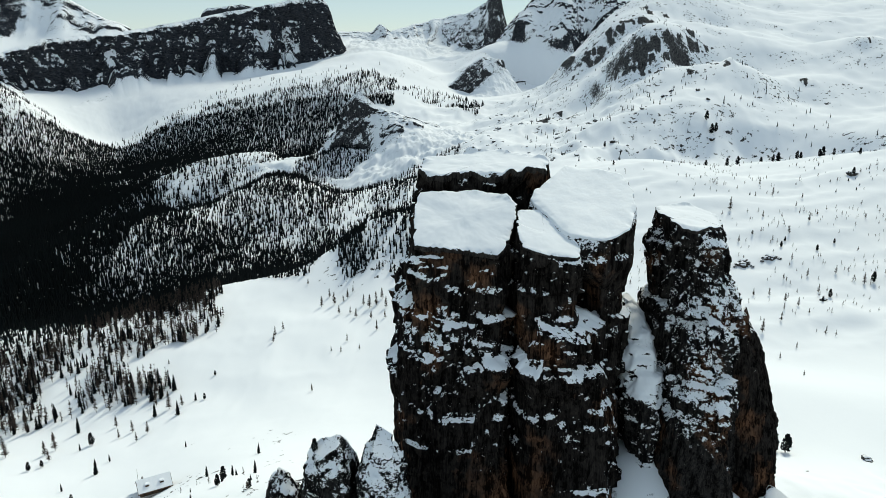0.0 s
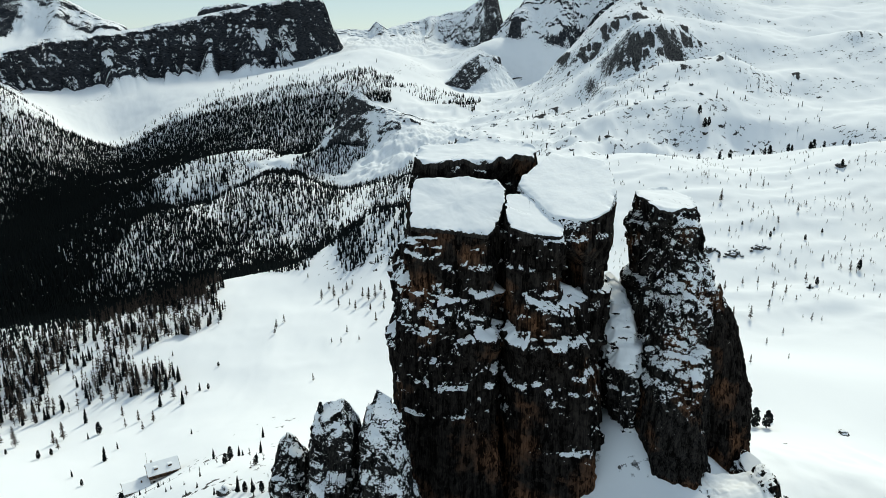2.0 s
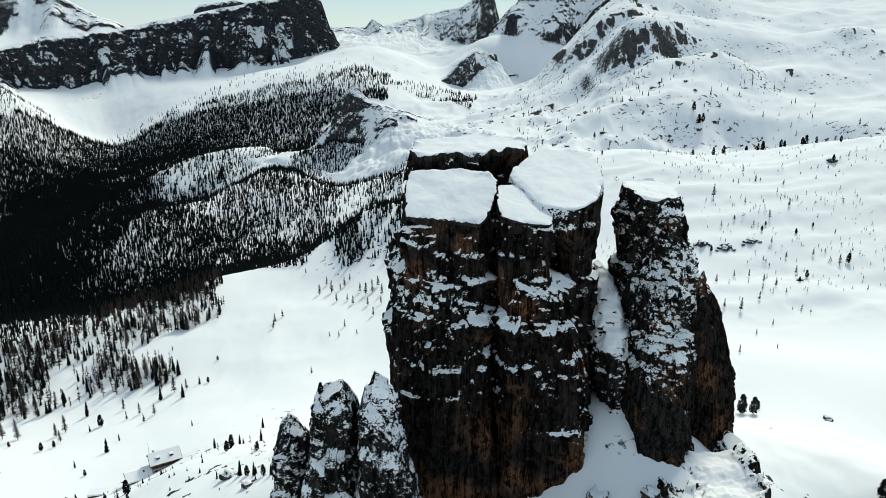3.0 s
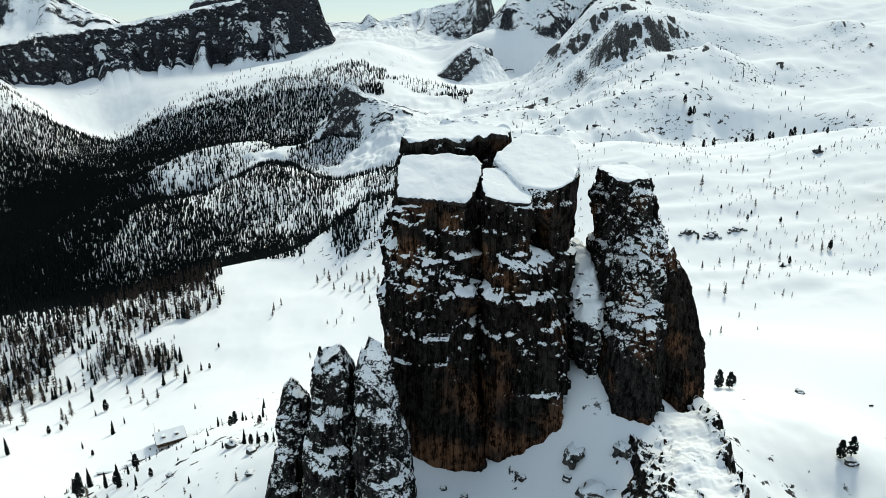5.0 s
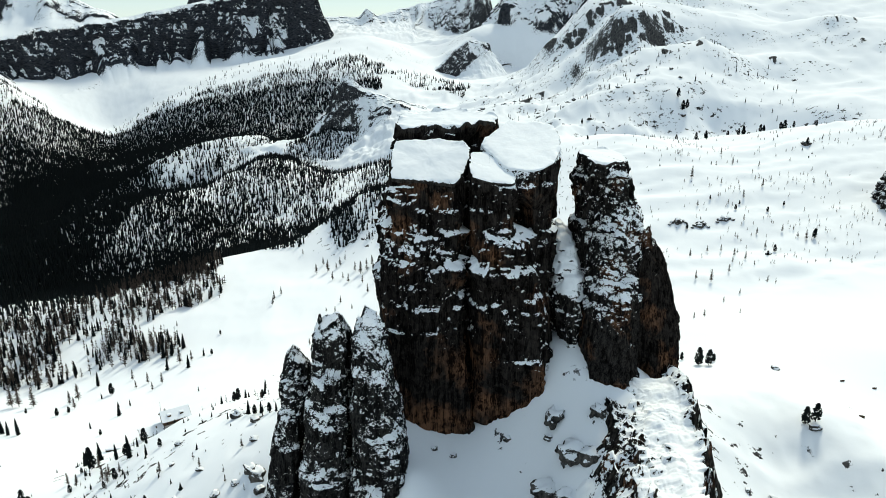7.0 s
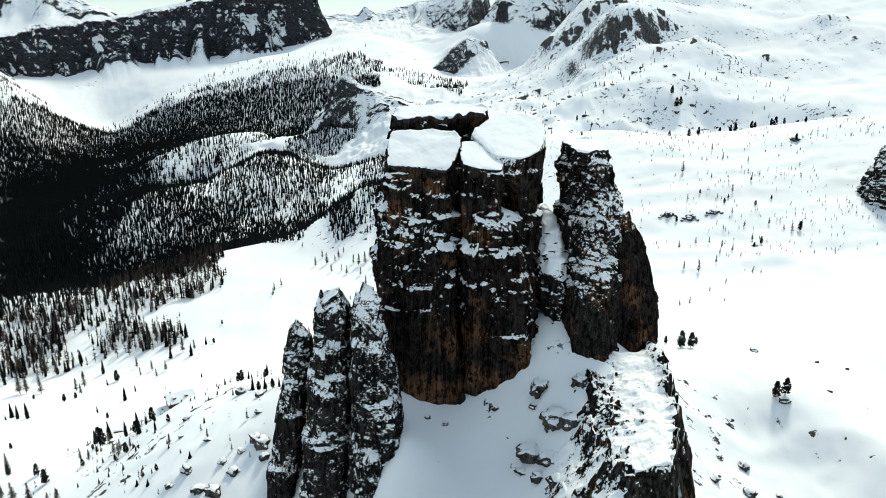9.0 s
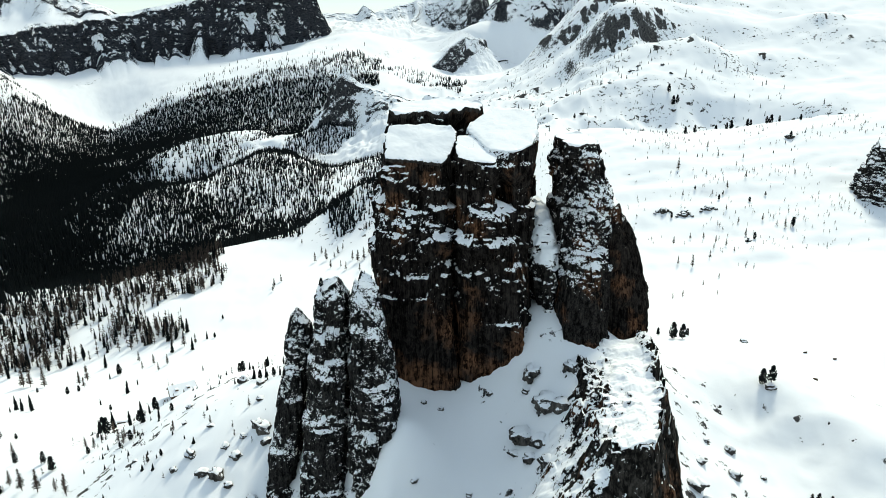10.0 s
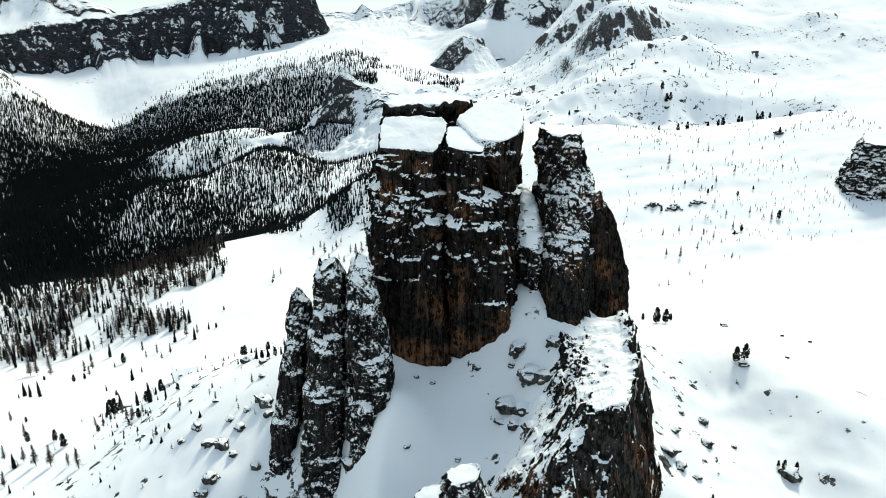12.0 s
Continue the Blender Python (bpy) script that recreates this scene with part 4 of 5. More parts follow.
# ---- boulders ----
def boulder_mesh(seed):
    bm = bmesh.new()
    bmesh.ops.create_icosphere(bm, subdivisions=3, radius=1)
    co = np.array([v.co[:] for v in bm.verts])
    i = np.floor(co * (1.7, 1.7, 2.1) + 0.4 * np.stack([wave(co, 0.7, seed + k) for k in range(3)], 1) + seed).astype(np.int64)
    lump = 1 + 0.34 * LATTICE[i[:, 0] & 63, i[:, 1] & 63, i[:, 2] & 63] + 0.25 * fbm(co, 0.9, 4, seed) + 0.08 * ridged(co, 0.3, 3, seed)
    co = co * lump[:, None] * (1.0, 0.85, 0.72)
    for v, c in zip(bm.verts, co):
        v.co = c
    me = bpy.data.meshes.new("boulder")
    bm.to_mesh(me)
    bm.free()
    for p in me.polygons:
        p.use_smooth = True
    me.materials.append(BOULDER)
    return me


BOULDER = snow_and_rock("boulder_dolomite", 0.5, 0.60, 0.68, (0.02, 0.02, 0.019), (0.13, 0.12, 0.11), None, 0.35)
BOULDERS = [boulder_mesh(k + 1.0) for k in range(5)]
# x, y, half width
NEAR_ROCKS = [(33, -29, 3.2), (36, -41, 4.2), (31, -33, 1.2), (20, -27, 1.2), (40, -46, 3.4), (29, -47, 4.0), (33, -52, 3.0), (4, -28, 0.9), (-2, -27, 1.0), (45, -34, 2.4), (66, -30, 4.0),
              (74, -36, 3.5), (12, -58, 1.1), (-4, -58, 1.0), (30, -56, 2.2), (26, -50, 1.7), (34, -62, 2.6)]
LEFT_ROCKS = [(-84, -20, 2.0), (-77, -29, 2.6), (-71, -32, 2.6), (-57, -41, 2.0), (-72, -44, 2.8), (-74, -48, 2.0), (-61, -51, 2.4), (-63, -1, 1.6), (-61, -16, 2.2), (-65, -19, 1.5), (-66, -26, 2.2), (-56, -24, 1.8), (-53, -9, 1.4), (-58, -19, 2.8), (-71, -21, 1.5), (-89, -24, 1.6), (-66, -36, 1.6),
              (-80, -8, 1.2), (-95, 5, 1.2), (-100, 24, 1.6), (-76, 26, 2.4), (-66, 12, 2.0), (-112, -4, 1.0)]
RIGHT_ROCKS = [(86, -42, 1.8), (100, -31, 2.0), (97, -43, 2.4), (150, 74, 1.9), (122.5, -51.4, 3.3), (80, -54, 3.4), (83, -58, 2.0), (124, -5, 1.6), (108, -40, 1.0), (92, -30, 1.0), (376, 508, 4.0), (88, -60, 1.4)]
CRAG_ROCKS = [(x + dx, y + dy, r) for x, y in ((197, 352), (214, 347), (237, 354)) for dx, dy, r in ((0, 0, 3.2), (3.5, 2, 2.4), (-4, 1, 2.2), (6.5, -1, 1.7), (-7, -2, 1.4), (1, 4, 2.6))] + [(342, 786, 4), (246, 290, 2)]
ROUGH_ROCKS = [(x, y, s) for x, y, s in zip(rng.uniform(-60, 420, 420), rng.uniform(690, 1500, 420), rng.uniform(1.0, 3.6, 420))
               if wave(np.array([[x, y, 0.0]]), 90, 61.0)[0] > 0.15 - 0.5 * (x < 180)][:190]
for k, (x, y, s) in enumerate(NEAR_ROCKS + LEFT_ROCKS + RIGHT_ROCKS + CRAG_ROCKS + ROUGH_ROCKS):
    ob = new("boulder", BOULDERS[k % 5])
    z = ground_height([x], [y])[0]
    ob.matrix_basis = pose(x, y, z + 0.08 * s, rng.uniform(-15, 15), rng.uniform(-15, 15), rng.uniform(0, 360)) @ Matrix.Diagonal((s * rng.uniform(0.8, 1.25), s, s * rng.uniform(0.75, 1.1), 1))
    tagged(ob, "grey dolomite boulder half buried in snow", "boulder", "boulders")

# ---- trees ----
def plain(name, dark, light, size, rough=0.8):
    mat, nt, bsdf = nodes_of(name)
    n = noise_node(nt, 1 / size, 5, 0.6)
    info = nt.nodes.new("ShaderNodeObjectInfo")
    fac = math_node(nt, "ADD", math_node(nt, "MULTIPLY", info.outputs["Random"], 0.35), math_node(nt, "SUBTRACT", n, 0.17))
    nt.links.new(ramp_node(nt, fac, [(0.2, dark), (0.8, light)]), bsdf.inputs["Base Color"])
    bsdf.inputs["Roughness"].default_value = rough
    bsdf.inputs["Specular IOR Level"].default_value = 0.0
    return mat


NEEDLES = plain("conifer_needles", (0.004, 0.005, 0.0055), (0.013, 0.016, 0.016), 0.8)
BARK = plain("bark", (0.025, 0.02, 0.016), (0.08, 0.062, 0.05), 0.3)
TWIGS = plain("bare_larch_twigs", (0.03, 0.024, 0.021), (0.10, 0.077, 0.064), 1.0)


def cone(base, tip, r0, r1, n=5):
    """Side faces of a tapered stick as vertices and triangles."""
    base, tip = np.array(base, float), np.array(tip, float)
    w = tip - base
    a = np.cross(w, (0.3, 0.9, 0.2) if abs(w[0]) > abs(w[1]) else (0.9, 0.3, 0.2))
    a /= np.linalg.norm(a)
    b = np.cross(w, a)
    b /= np.linalg.norm(b)
    t = np.linspace(0, 2 * np.pi, n, endpoint=False)
    o = np.cos(t)[:, None] * a + np.sin(t)[:, None] * b
    v = np.r_[base + r0 * o, tip + r1 * o]
    i = np.arange(n)
    j = (i + 1) % n
    return v, np.r_[np.stack([i, j, j + n], 1), np.stack([i, j + n, i + n], 1)]


def joined(pieces):
    vs, fs, k = [], [], 0
    for v, f in pieces:
        vs.append(v)
        fs.append(f + k)
        k += len(v)
    return np.concatenate(vs), np.concatenate(fs)


def spruce_crown(r, tiers=11):
    """Drooping star-shaped whorls, one metre tall."""
    out = []
    for k in range(tiers):
        h = 0.08 + 0.9 * k / tiers
        w = 0.17 * (1 - h) ** 0.8 * r.uniform(0.8, 1.2) + 0.015
        n = 14
        t = np.linspace(0, 2 * np.pi, n, endpoint=False) + r.uniform(0, 6)
        rad = w * np.where(np.arange(n) % 2, 0.55, 1.0) * r.uniform(0.7, 1.15, n)
        rim = np.stack([rad * np.cos(t), rad * np.sin(t), h - 0.35 * rad + r.uniform(-0.012, 0.012, n)], 1)
        v = np.r_[rim, [[0, 0, h + 0.09 + 0.35 / tiers]], [[0, 0, h - 0.01]]]
        i = np.arange(n)
        j = (i + 1) % n
        out.append((v, np.r_[np.stack([i, j, np.full(n, n)], 1), np.stack([j, i, np.full(n, n + 1)], 1)]))
    return joined(out)


def pine_crown(r, clumps=210):
    """A dense rounded column of needle clumps, one metre tall."""
    octa = np.array([(1, 0, 0), (-1, 0, 0), (0, 1, 0), (0, -1, 0), (0, 0, 1), (0, 0, -1)], float)
    tri = np.array([(0, 2, 4), (2, 1, 4), (1, 3, 4), (3, 0, 4), (2, 0, 5), (1, 2, 5), (3, 1, 5), (0, 3, 5)])
    out = []
    for k in range(clumps):
        h = r.uniform(0.1, 0.97)
        wide = (0.27 - 0.12 * h) * math.sin(math.pi * min(1, (h * 0.92 + 0.06))) ** 0.5
        t = r.uniform(0, 6.283)
        d = wide * r.uniform(0.3, 1.0)
        s = r.uniform(0.035, 0.06)
        v = octa * s * r.uniform(0.6, 1.2, (6, 1)) * (1, 1, 1.1) + (d * math.cos(t), d * math.sin(t), h)
        out.append((v, tri))
    return joined(out)


def larch_twigs(r, count=170):
    """Thin bare branches round a leader, one metre tall."""
    out = []
    for k in range(count):
        h = r.uniform(0.14, 0.97)
        t = r.uniform(0, 6.283)
        reach = 0.2 * (1 - h) ** 0.75 * r.uniform(0.5, 1.1) + 0.02
        tip = (reach * math.cos(t), reach * math.sin(t), h + reach * r.uniform(-0.25, 0.3))
        out.append(cone((0, 0, h), tip, 0.013, 0.005, 3))
    return joined(out)


def tree(name, label, crown_name, crown, crown_material, trunk_width, category):
    ob = tagged(new(name), label, category, "mountain trees")
    v, f = crown
    part(crown_name, mesh_from(crown_name, v, f, False), crown_material, ob)
    v, f = cone((0, 0, -0.12), (0, 0, 0.93), trunk_width, trunk_width * 0.15, 7)
    part("trunk", mesh_from("trunk", v, f), BARK, ob, "tapered brown trunk")
    return ob


SPRUCES = [tree("spruce_tree", "dark green pointed spruce standing in snow", "crown", spruce_crown(rng), NEEDLES, 0.022, "tree") for _ in range(3)]
PINES = [tree("pine_tree", "dark rounded stone pine standing in snow", "crown", pine_crown(rng), NEEDLES, 0.026, "tree") for _ in range(3)]
LARCHES = [tree("larch_tree", "bare brown larch standing in snow", "bare_crown", larch_twigs(rng), TWIGS, 0.02, "tree") for _ in range(4)]
planted = set()


def plant(kinds, x, y, tall, wide=1.0, z=None):
    z = ground_height([x], [y])[0] if z is None else z
    m = pose(x, y, z, rng.uniform(-2, 2), rng.uniform(-2, 2), rng.uniform(0, 360)) @ Matrix.Diagonal((tall * wide, tall * wide, tall, 1))
    first = kinds[int(rng.integers(len(kinds)))]
    if first.name in planted:
        copy_thing(first, m @ Matrix.Diagonal([1 / c for c in first.scale] + [1]))
    else:
        planted.add(first.name)
        first.matrix_basis = m


# x, y, height
HUT_PINES = [(-261, 168, 12), (-268, 169, 10), (-260, 208, 6), (-254, 212, 5), (-290, 222, 4), (-261, 266, 12), (-241, 232, 5), (-237, 239, 9), (-209, 191, 10), (-210, 209, 5), (-217, 170, 5), (-203, 155, 4), (-135, 69, 7),
             (-126, 52, 3), (-172, 86, 9), (-160, 75, 10), (-141, 54, 8), (-130, 44, 11), (-117, 32, 5), (-112, 34, 4), (-156, 52, 3), (-151, 46, 4), (-127, 25, 5), (-120, 19, 3), (-162, 207, 4), (-183, 321, 4), (-186, 287, 7),
             (-180, 288, 5), (-263, 343, 5), (-191, 267, 11), (-209, 271, 11)]
BANK_PINES = [(-96, 86, 6), (-95, 94, 5), (-75, 53, 4), (-64, 41, 4), (-56, 28, 5), (-117, 122, 6), (-93, 71, 5), (-84, 89, 6), (-72, 23, 6), (-69, 21, 4), (-66, 19, 5), (-62, 16, 4), (-59, 14, 4), (-78, 26, 3), (-82, 29, 3), (-103, 70, 2), (-101, 150, 6), (-275, 174, 11), (-276, 169, 4), (-167, 74, 8), (-153, 55, 9), (-135, 51, 6),
              (-133, 58, 5), (-171, 33, 6), (-162, 24, 7), (-180, 15, 8), (-170, -5, 4), (-194, 48, 6), (-236, 112, 4), (-150, 32, 4), (-131, 23, 3), (-98, -12, 3), (-139, 28, 3)]
SHELF_PINES = [(306, 700, 10), (332, 700, 11), (344, 698, 12), (367, 686, 9), (385, 682, 13), (377, 677, 10), (393, 653, 10), (396, 650, 8), (426, 661, 16), (406, 629, 9), (419, 624, 8), (420, 576, 7), (376, 506, 8), (343, 794, 14),
               (341, 812, 13), (351, 800, 13), (155, 397, 7), (199, 784, 8), (169, 596, 5), (501, 702, 7), (470, 717, 7), (118, 81, 9), (122, 79, 8), (253, 295, 6), (289, 309, 8), (244, 287, 4), (202, 343, 5), (239, 395, 4), (253, 373, 5),
               (261, 385, 4), (277, 365, 5), (296, 377, 4)]
NEAR_PINES = [(122, -3, 6.5), (125.5, -2.5, 7), (115, 94, 4), (127, 86, 4), (121.5, -48.8, 3.6), (125.1, -49.8, 3.6), (119.9, -48.0, 2.6), (90, -68, 2)]
BANK_LARCHES = [(-143, 0, 10), (-160, 9, 11), (-169, 13, 11), (-178, 19, 8), (-150, 5, 7), (-247, 115, 8), (-208, 67, 9), (-156, 41, 6), (-150, 37, 6), (-133, 32, 6), (-136, 32, 7), (-104, -11, 4), (-99, 3, 5), (-81, -6, 4), (-69, -17, 3),
                (-67, -3, 4), (-193, 28, 8), (-176, 1, 8), (-131, 26, 7), (-127, 29, 5), (-147, 50, 7)]
WOOD_LARCHES = [(-216, 252, 9), (-203, 246, 9), (-233, 264, 9), (-222, 245, 7), (-206, 236, 7), (-265, 233, 11), (-263, 241, 14), (-255, 221, 9), (-301, 272, 15), (-309, 272, 17), (-293, 236, 16), (-305, 238, 16), (-310, 238, 18),
                (-232, 303, 15), (-227, 306, 11), (-215, 288, 10), (-202, 279, 14), (-193, 280, 9), (-217, 308, 6), (-250, 326, 7), (-228, 345, 5)]
MEADOW_LARCHES = [(-150, 374, 9), (-146, 385, 8), (-149, 364, 8), (-122, 432, 11), (-118, 450, 9), (-111, 434, 13), (-103, 437, 7), (-100, 442, 10), (-96, 450, 7), (-103, 411, 9), (-87, 403, 9), (-93, 411, 7), (-83, 424, 10), (-77, 417, 13),
                  (-71, 420, 13), (-67, 430, 11), (-62, 413, 11), (-73, 396, 8), (-61, 394, 8), (-66, 373, 9), (-98, 341, 5), (-90, 338, 6), (-88, 357, 7), (-76, 341, 5), (-101, 279, 6), (-143, 476, 6)]
SHELF_LARCHES = [(290, 509, 9), (273, 476, 6), (292, 483, 10), (239, 445, 15), (311, 466, 7), (295, 443, 6), (261, 429, 7), (292, 412, 9), (306, 427, 6), (268, 394, 9), (252, 387, 6), (225, 386, 7), (189, 295, 8), (206, 306, 7), (216, 304, 7),
                 (220, 289, 8), (214, 277, 6), (225, 281, 8), (206, 263, 8), (227, 270, 5), (188, 248, 11), (179, 253, 8), (200, 228, 5), (183, 212, 5), (150, 159, 6), (143, 156, 5), (177, 174, 4), (250, 348, 7), (273, 328, 8), (283, 309, 10),
                 (250, 305, 8), (253, 328, 7)]
for x, y, h in HUT_PINES + BANK_PINES:
    plant(SPRUCES if h > 9 or (x + y) % 2 else PINES, x, y, h)
for x, y, h in SHELF_PINES + NEAR_PINES:
    plant(PINES, x, y, h)
for x, y, h in BANK_LARCHES + WOOD_LARCHES + MEADOW_LARCHES:
    plant(LARCHES, x, y, h)
for x, y, h in SHELF_LARCHES:
    plant(LARCHES, x, y, h * 0.85)
plant(PINES, -31.6, -37.5, 3.2, 1.0, 69.6)                # a lone pine on the head of a pillar
plant(PINES, -40.9, -28.0, 1.6, 1.2, 57.6)


def inside(x, y, outline):
    o = np.array(outline, float)
    hit = np.zeros(len(x), bool)
    for (ax, ay), (bx, by) in zip(o, np.roll(o, -1, 0)):
        cross = (ay > y) != (by > y)
        hit ^= cross & (x < (bx - ax) * (y - ay) / (by - ay + 1e-9) + ax)
    return hit


def wood(name, label, spots, heights, shape, material, width):
    """One joined mesh of many trees; shape: template one metre tall as vertices and triangles, several of them."""
    x, y = spots
    z = ground_height(x, y)
    turn = rng.uniform(0, 6.283, len(x))
    which = rng.integers(0, len(shape), len(x))
    vs, fs, k = [], [], 0
    for w, (v, f) in enumerate(shape):
        m = which == w
        c, s = np.cos(turn[m])[:, None], np.sin(turn[m])[:, None]
        h = heights[m][:, None]
        wide = h * width * rng.uniform(0.8, 1.2, (m.sum(), 1))
        p = np.stack([x[m][:, None] + wide * (c * v[:, 0] - s * v[:, 1]), y[m][:, None] + wide * (s * v[:, 0] + c * v[:, 1]), z[m][:, None] + h * v[:, 2] - 0.3], -1)
        vs.append(p.reshape(-1, 3))
        fs.append((f[None] + (np.arange(m.sum()) * len(v))[:, None, None] + k).reshape(-1, 3))
        k += m.sum() * len(v)
    me = mesh_from(name, np.concatenate(vs), np.concatenate(fs), False)
    return tagged(part(name, me, material), label, "forest", "", "stuff")


def far_spruce(r):
    out = []
    for k in range(2):
        h = 0.04 + 0.4 * k
        n = 6
        t = np.linspace(0, 2 * np.pi, n, endpoint=False) + r.uniform(0, 6)
        rad = (0.135 - 0.05 * k) * r.uniform(0.65, 1.2, n)
        v = np.r_[np.stack([rad * np.cos(t), rad * np.sin(t), h + r.uniform(-0.03, 0.03, n)], 1), [[0, 0, min(1.0, h + 0.62)]]]
        i = np.arange(n)
        out.append((v, np.stack([i, (i + 1) % n, np.full(n, n)], 1)))
    return joined(out)


def far_larch(r):
    out = [cone((0, 0, 0), (0, 0, 1), 0.02, 0.004, 3)]
    for k in range(26):
        h = r.uniform(0.15, 0.95)
        t = r.uniform(0, 6.283)
        reach = 0.2 * (1 - h) ** 0.7 + 0.02
        tip = np.array((reach * math.cos(t), reach * math.sin(t), h + reach * r.uniform(-0.3, 0.3)))
        v = np.array([(0, 0, h - 0.03), (0, 0, h + 0.03), tip])
        out.append((v, np.array([(0, 1, 2)])))
    return joined(out)


VALLEY_WOOD = [(-384, 375), (-640, 520), (-1300, 1607), (-1250, 1946), (-1172, 2112), (-882, 2155), (-714, 2232), (-456, 2190), (-310, 2389), (-182, 2277), (-203, 2067), (-347, 1951), (-330, 1500), (-300, 1165), (-226, 860),
               (-139, 500), (-253, 548), (-330, 464)]
HUMP = [(-590, 1150), (-595, 1245), (-530, 1320), (-450, 1430), (-370, 1400), (-375, 1300), (-444, 1190), (-505, 1130)]
THIN_SLOPE = [(-300, 1165), (-329, 1650), (-190, 1480), (-60, 1420), (-90, 1200), (10, 1000), (-50, 820), (-15, 620), (-47, 470), (-122, 500), (-226, 860)]
WOOD_EDGE = [(-384, 375), (-330, 464), (-253, 540), (-209, 430), (-209, 393), (-237, 371), (-277, 354), (-205, 290), (-244, 282), (-290, 285), (-330, 250), (-520, 420)]
HILL_TOP = [(-135, 540), (-95, 480), (-50, 455), (-25, 520), (-40, 640), (-100, 640)]
SPUR = [(-1500, 1700), (-1500, 2100), (-1240, 2080), (-1190, 1850), (-1180, 1650)]
TALUS_EDGE = [(-1150, 2120), (-700, 2240), (-470, 2200), (-330, 2400), (-250, 2500), (-480, 2420), (-760, 2400), (-1000, 2330)]
PASS_WOOD = [(-182, 2150), (-60, 2050), (60, 1850), (90, 1950), (20, 2250), (-120, 2300)]


DARK_WOOD = [(-783, 986), (-440, 461), (-393, 496), (-329, 523), (-283, 607), (-350, 805), (-534, 882)]


def scatter(outline, spacing, clump=0.0, size=60.0, seed=40.0):
    o = np.array(outline, float)
    lo, hi = o.min(0), o.max(0)
    n = int((hi - lo).prod() / spacing**2)
    x, y = rng.uniform(lo[0], hi[0], n), rng.uniform(lo[1], hi[1], n)
    bend = flat3(x, y)
    reach = 0.03 * (hi - lo).min() + 8
    keep = inside(x + reach * wave(bend, 45, 71.0), y + reach * wave(bend, 45, 72.0), outline) & (wave(flat3(x, y), size, seed) + rng.uniform(-0.4, 0.4, n) > clump)
    return x[keep], y[keep]


groves = [scatter([(-420, 1010), (-330, 1010), (-200, 1100), (-120, 1180), (-120, 1280), (-230, 1260), (-330, 1180), (-420, 1130)], 5.5, -0.7), scatter([(-540, 560), (-458, 440), (-345, 455), (-262, 468), (-255, 545), (-330, 600), (-440, 640)], 3.9, -0.9), scatter([(-460, 450), (-400, 350), (-330, 330), (-290, 355), (-300, 440)], 11, -0.4), scatter([(-1064, 1500), (-715, 1550), (-560, 1150), (-480, 900), (-560, 600), (-800, 1000)], 4.3, -0.9), scatter([(-540, 620), (-400, 830), (-290, 830), (-310, 560), (-420, 500)], 4.6, -0.6),
          scatter(VALLEY_WOOD, 4.5, -0.75, 38), scatter(THIN_SLOPE, 5.6, -0.45), scatter([(-430, 620), (-330, 1010), (-190, 1010), (-130, 560), (-250, 560)], 6.5, -0.7), scatter(HILL_TOP, 6.6, -0.35, 40), scatter([(-125, 540), (-108, 470), (-88, 480), (-95, 560)], 3.6, -0.8), scatter(SPUR, 11, -0.3), scatter(TALUS_EDGE, 13, -0.3), scatter(PASS_WOOD, 7.5, -0.2), scatter(DARK_WOOD, 5.5, -0.8), scatter([(-1211, 1698), (-1107, 1772), (-1012, 1832), (-653, 1141), (-1007, 1340)], 5.5, -0.7), scatter([(-1150, 2150), (-700, 2260), (-450, 2420), (-700, 2560), (-1150, 2450)], 27, -0.2)]
x, y = (np.concatenate([g[i] for g in groves]) for i in (0, 1))
slope_side = inside(x, y, [(-420, 700), (-560, 1120), (-330, 1500), (-180, 900), (-100, 450), (-250, 560)])
keep = ~inside(x, y, HUMP) | (rng.random(len(x)) < 0.45)
keep &= ~slope_side | (rng.random(len(x)) < np.where(y < 1000, 1.0, 0.9))
keep &= (x < -170) | (y > 1700) | (y < 640) | (rng.random(len(x)) < 0.8)
keep &= (y < 2110) | (rng.random(len(x)) < np.where(y < 2330, 0.3, 0.12))
keep &= (x > -350) | (y < 650) | (y > 1300) | (rng.random(len(x)) < 0.85)
x, y = x[keep], y[keep]
wood("spruce_forest", "dense dark spruce forest filling the snowy valley", (x, y), rng.uniform(7, 15, len(x)) * np.where((x > -430) & (y < 1350), 0.72, 1.0), [far_spruce(rng) for _ in range(6)], NEEDLES, 1.0)
x, y = scatter(WOOD_EDGE, 4.3, -0.3, 36)
wood("mixed_wood", "dark spruces along the meadow edge", (x[::3], y[::3]), rng.uniform(7, 14, len(x[::3])), [spruce_crown(rng, 7) for _ in range(4)], NEEDLES, 1.0)
keep = np.arange(len(x)) % 3 > 0
wood("larch_wood", "bare brown larches along the meadow edge", (x[keep], y[keep]), rng.uniform(9, 16, keep.sum()), [far_larch(rng) for _ in range(6)], TWIGS, 1.0)
x, y = scatter([(95, 330), (110, 620), (300, 690), (470, 660), (480, 380), (330, 270), (190, 230)], 9.2, 0.05, 45, 44.0)
wood("young_larches", "scattered small bare larches on the snow shelf", (x, y), rng.uniform(2.0, 5.2, len(x)), [far_larch(rng) for _ in range(5)], TWIGS, 1.2)
x, y = scatter([(95, 420), (110, 640), (300, 690), (470, 660), (480, 420)], 21, 0.1, 45, 45.0)
wood("young_pines", "scattered small dark pines on the snow shelf", (x, y), rng.uniform(1.5, 3.6, len(x)), [far_spruce(rng) for _ in range(4)], NEEDLES, 1.7)
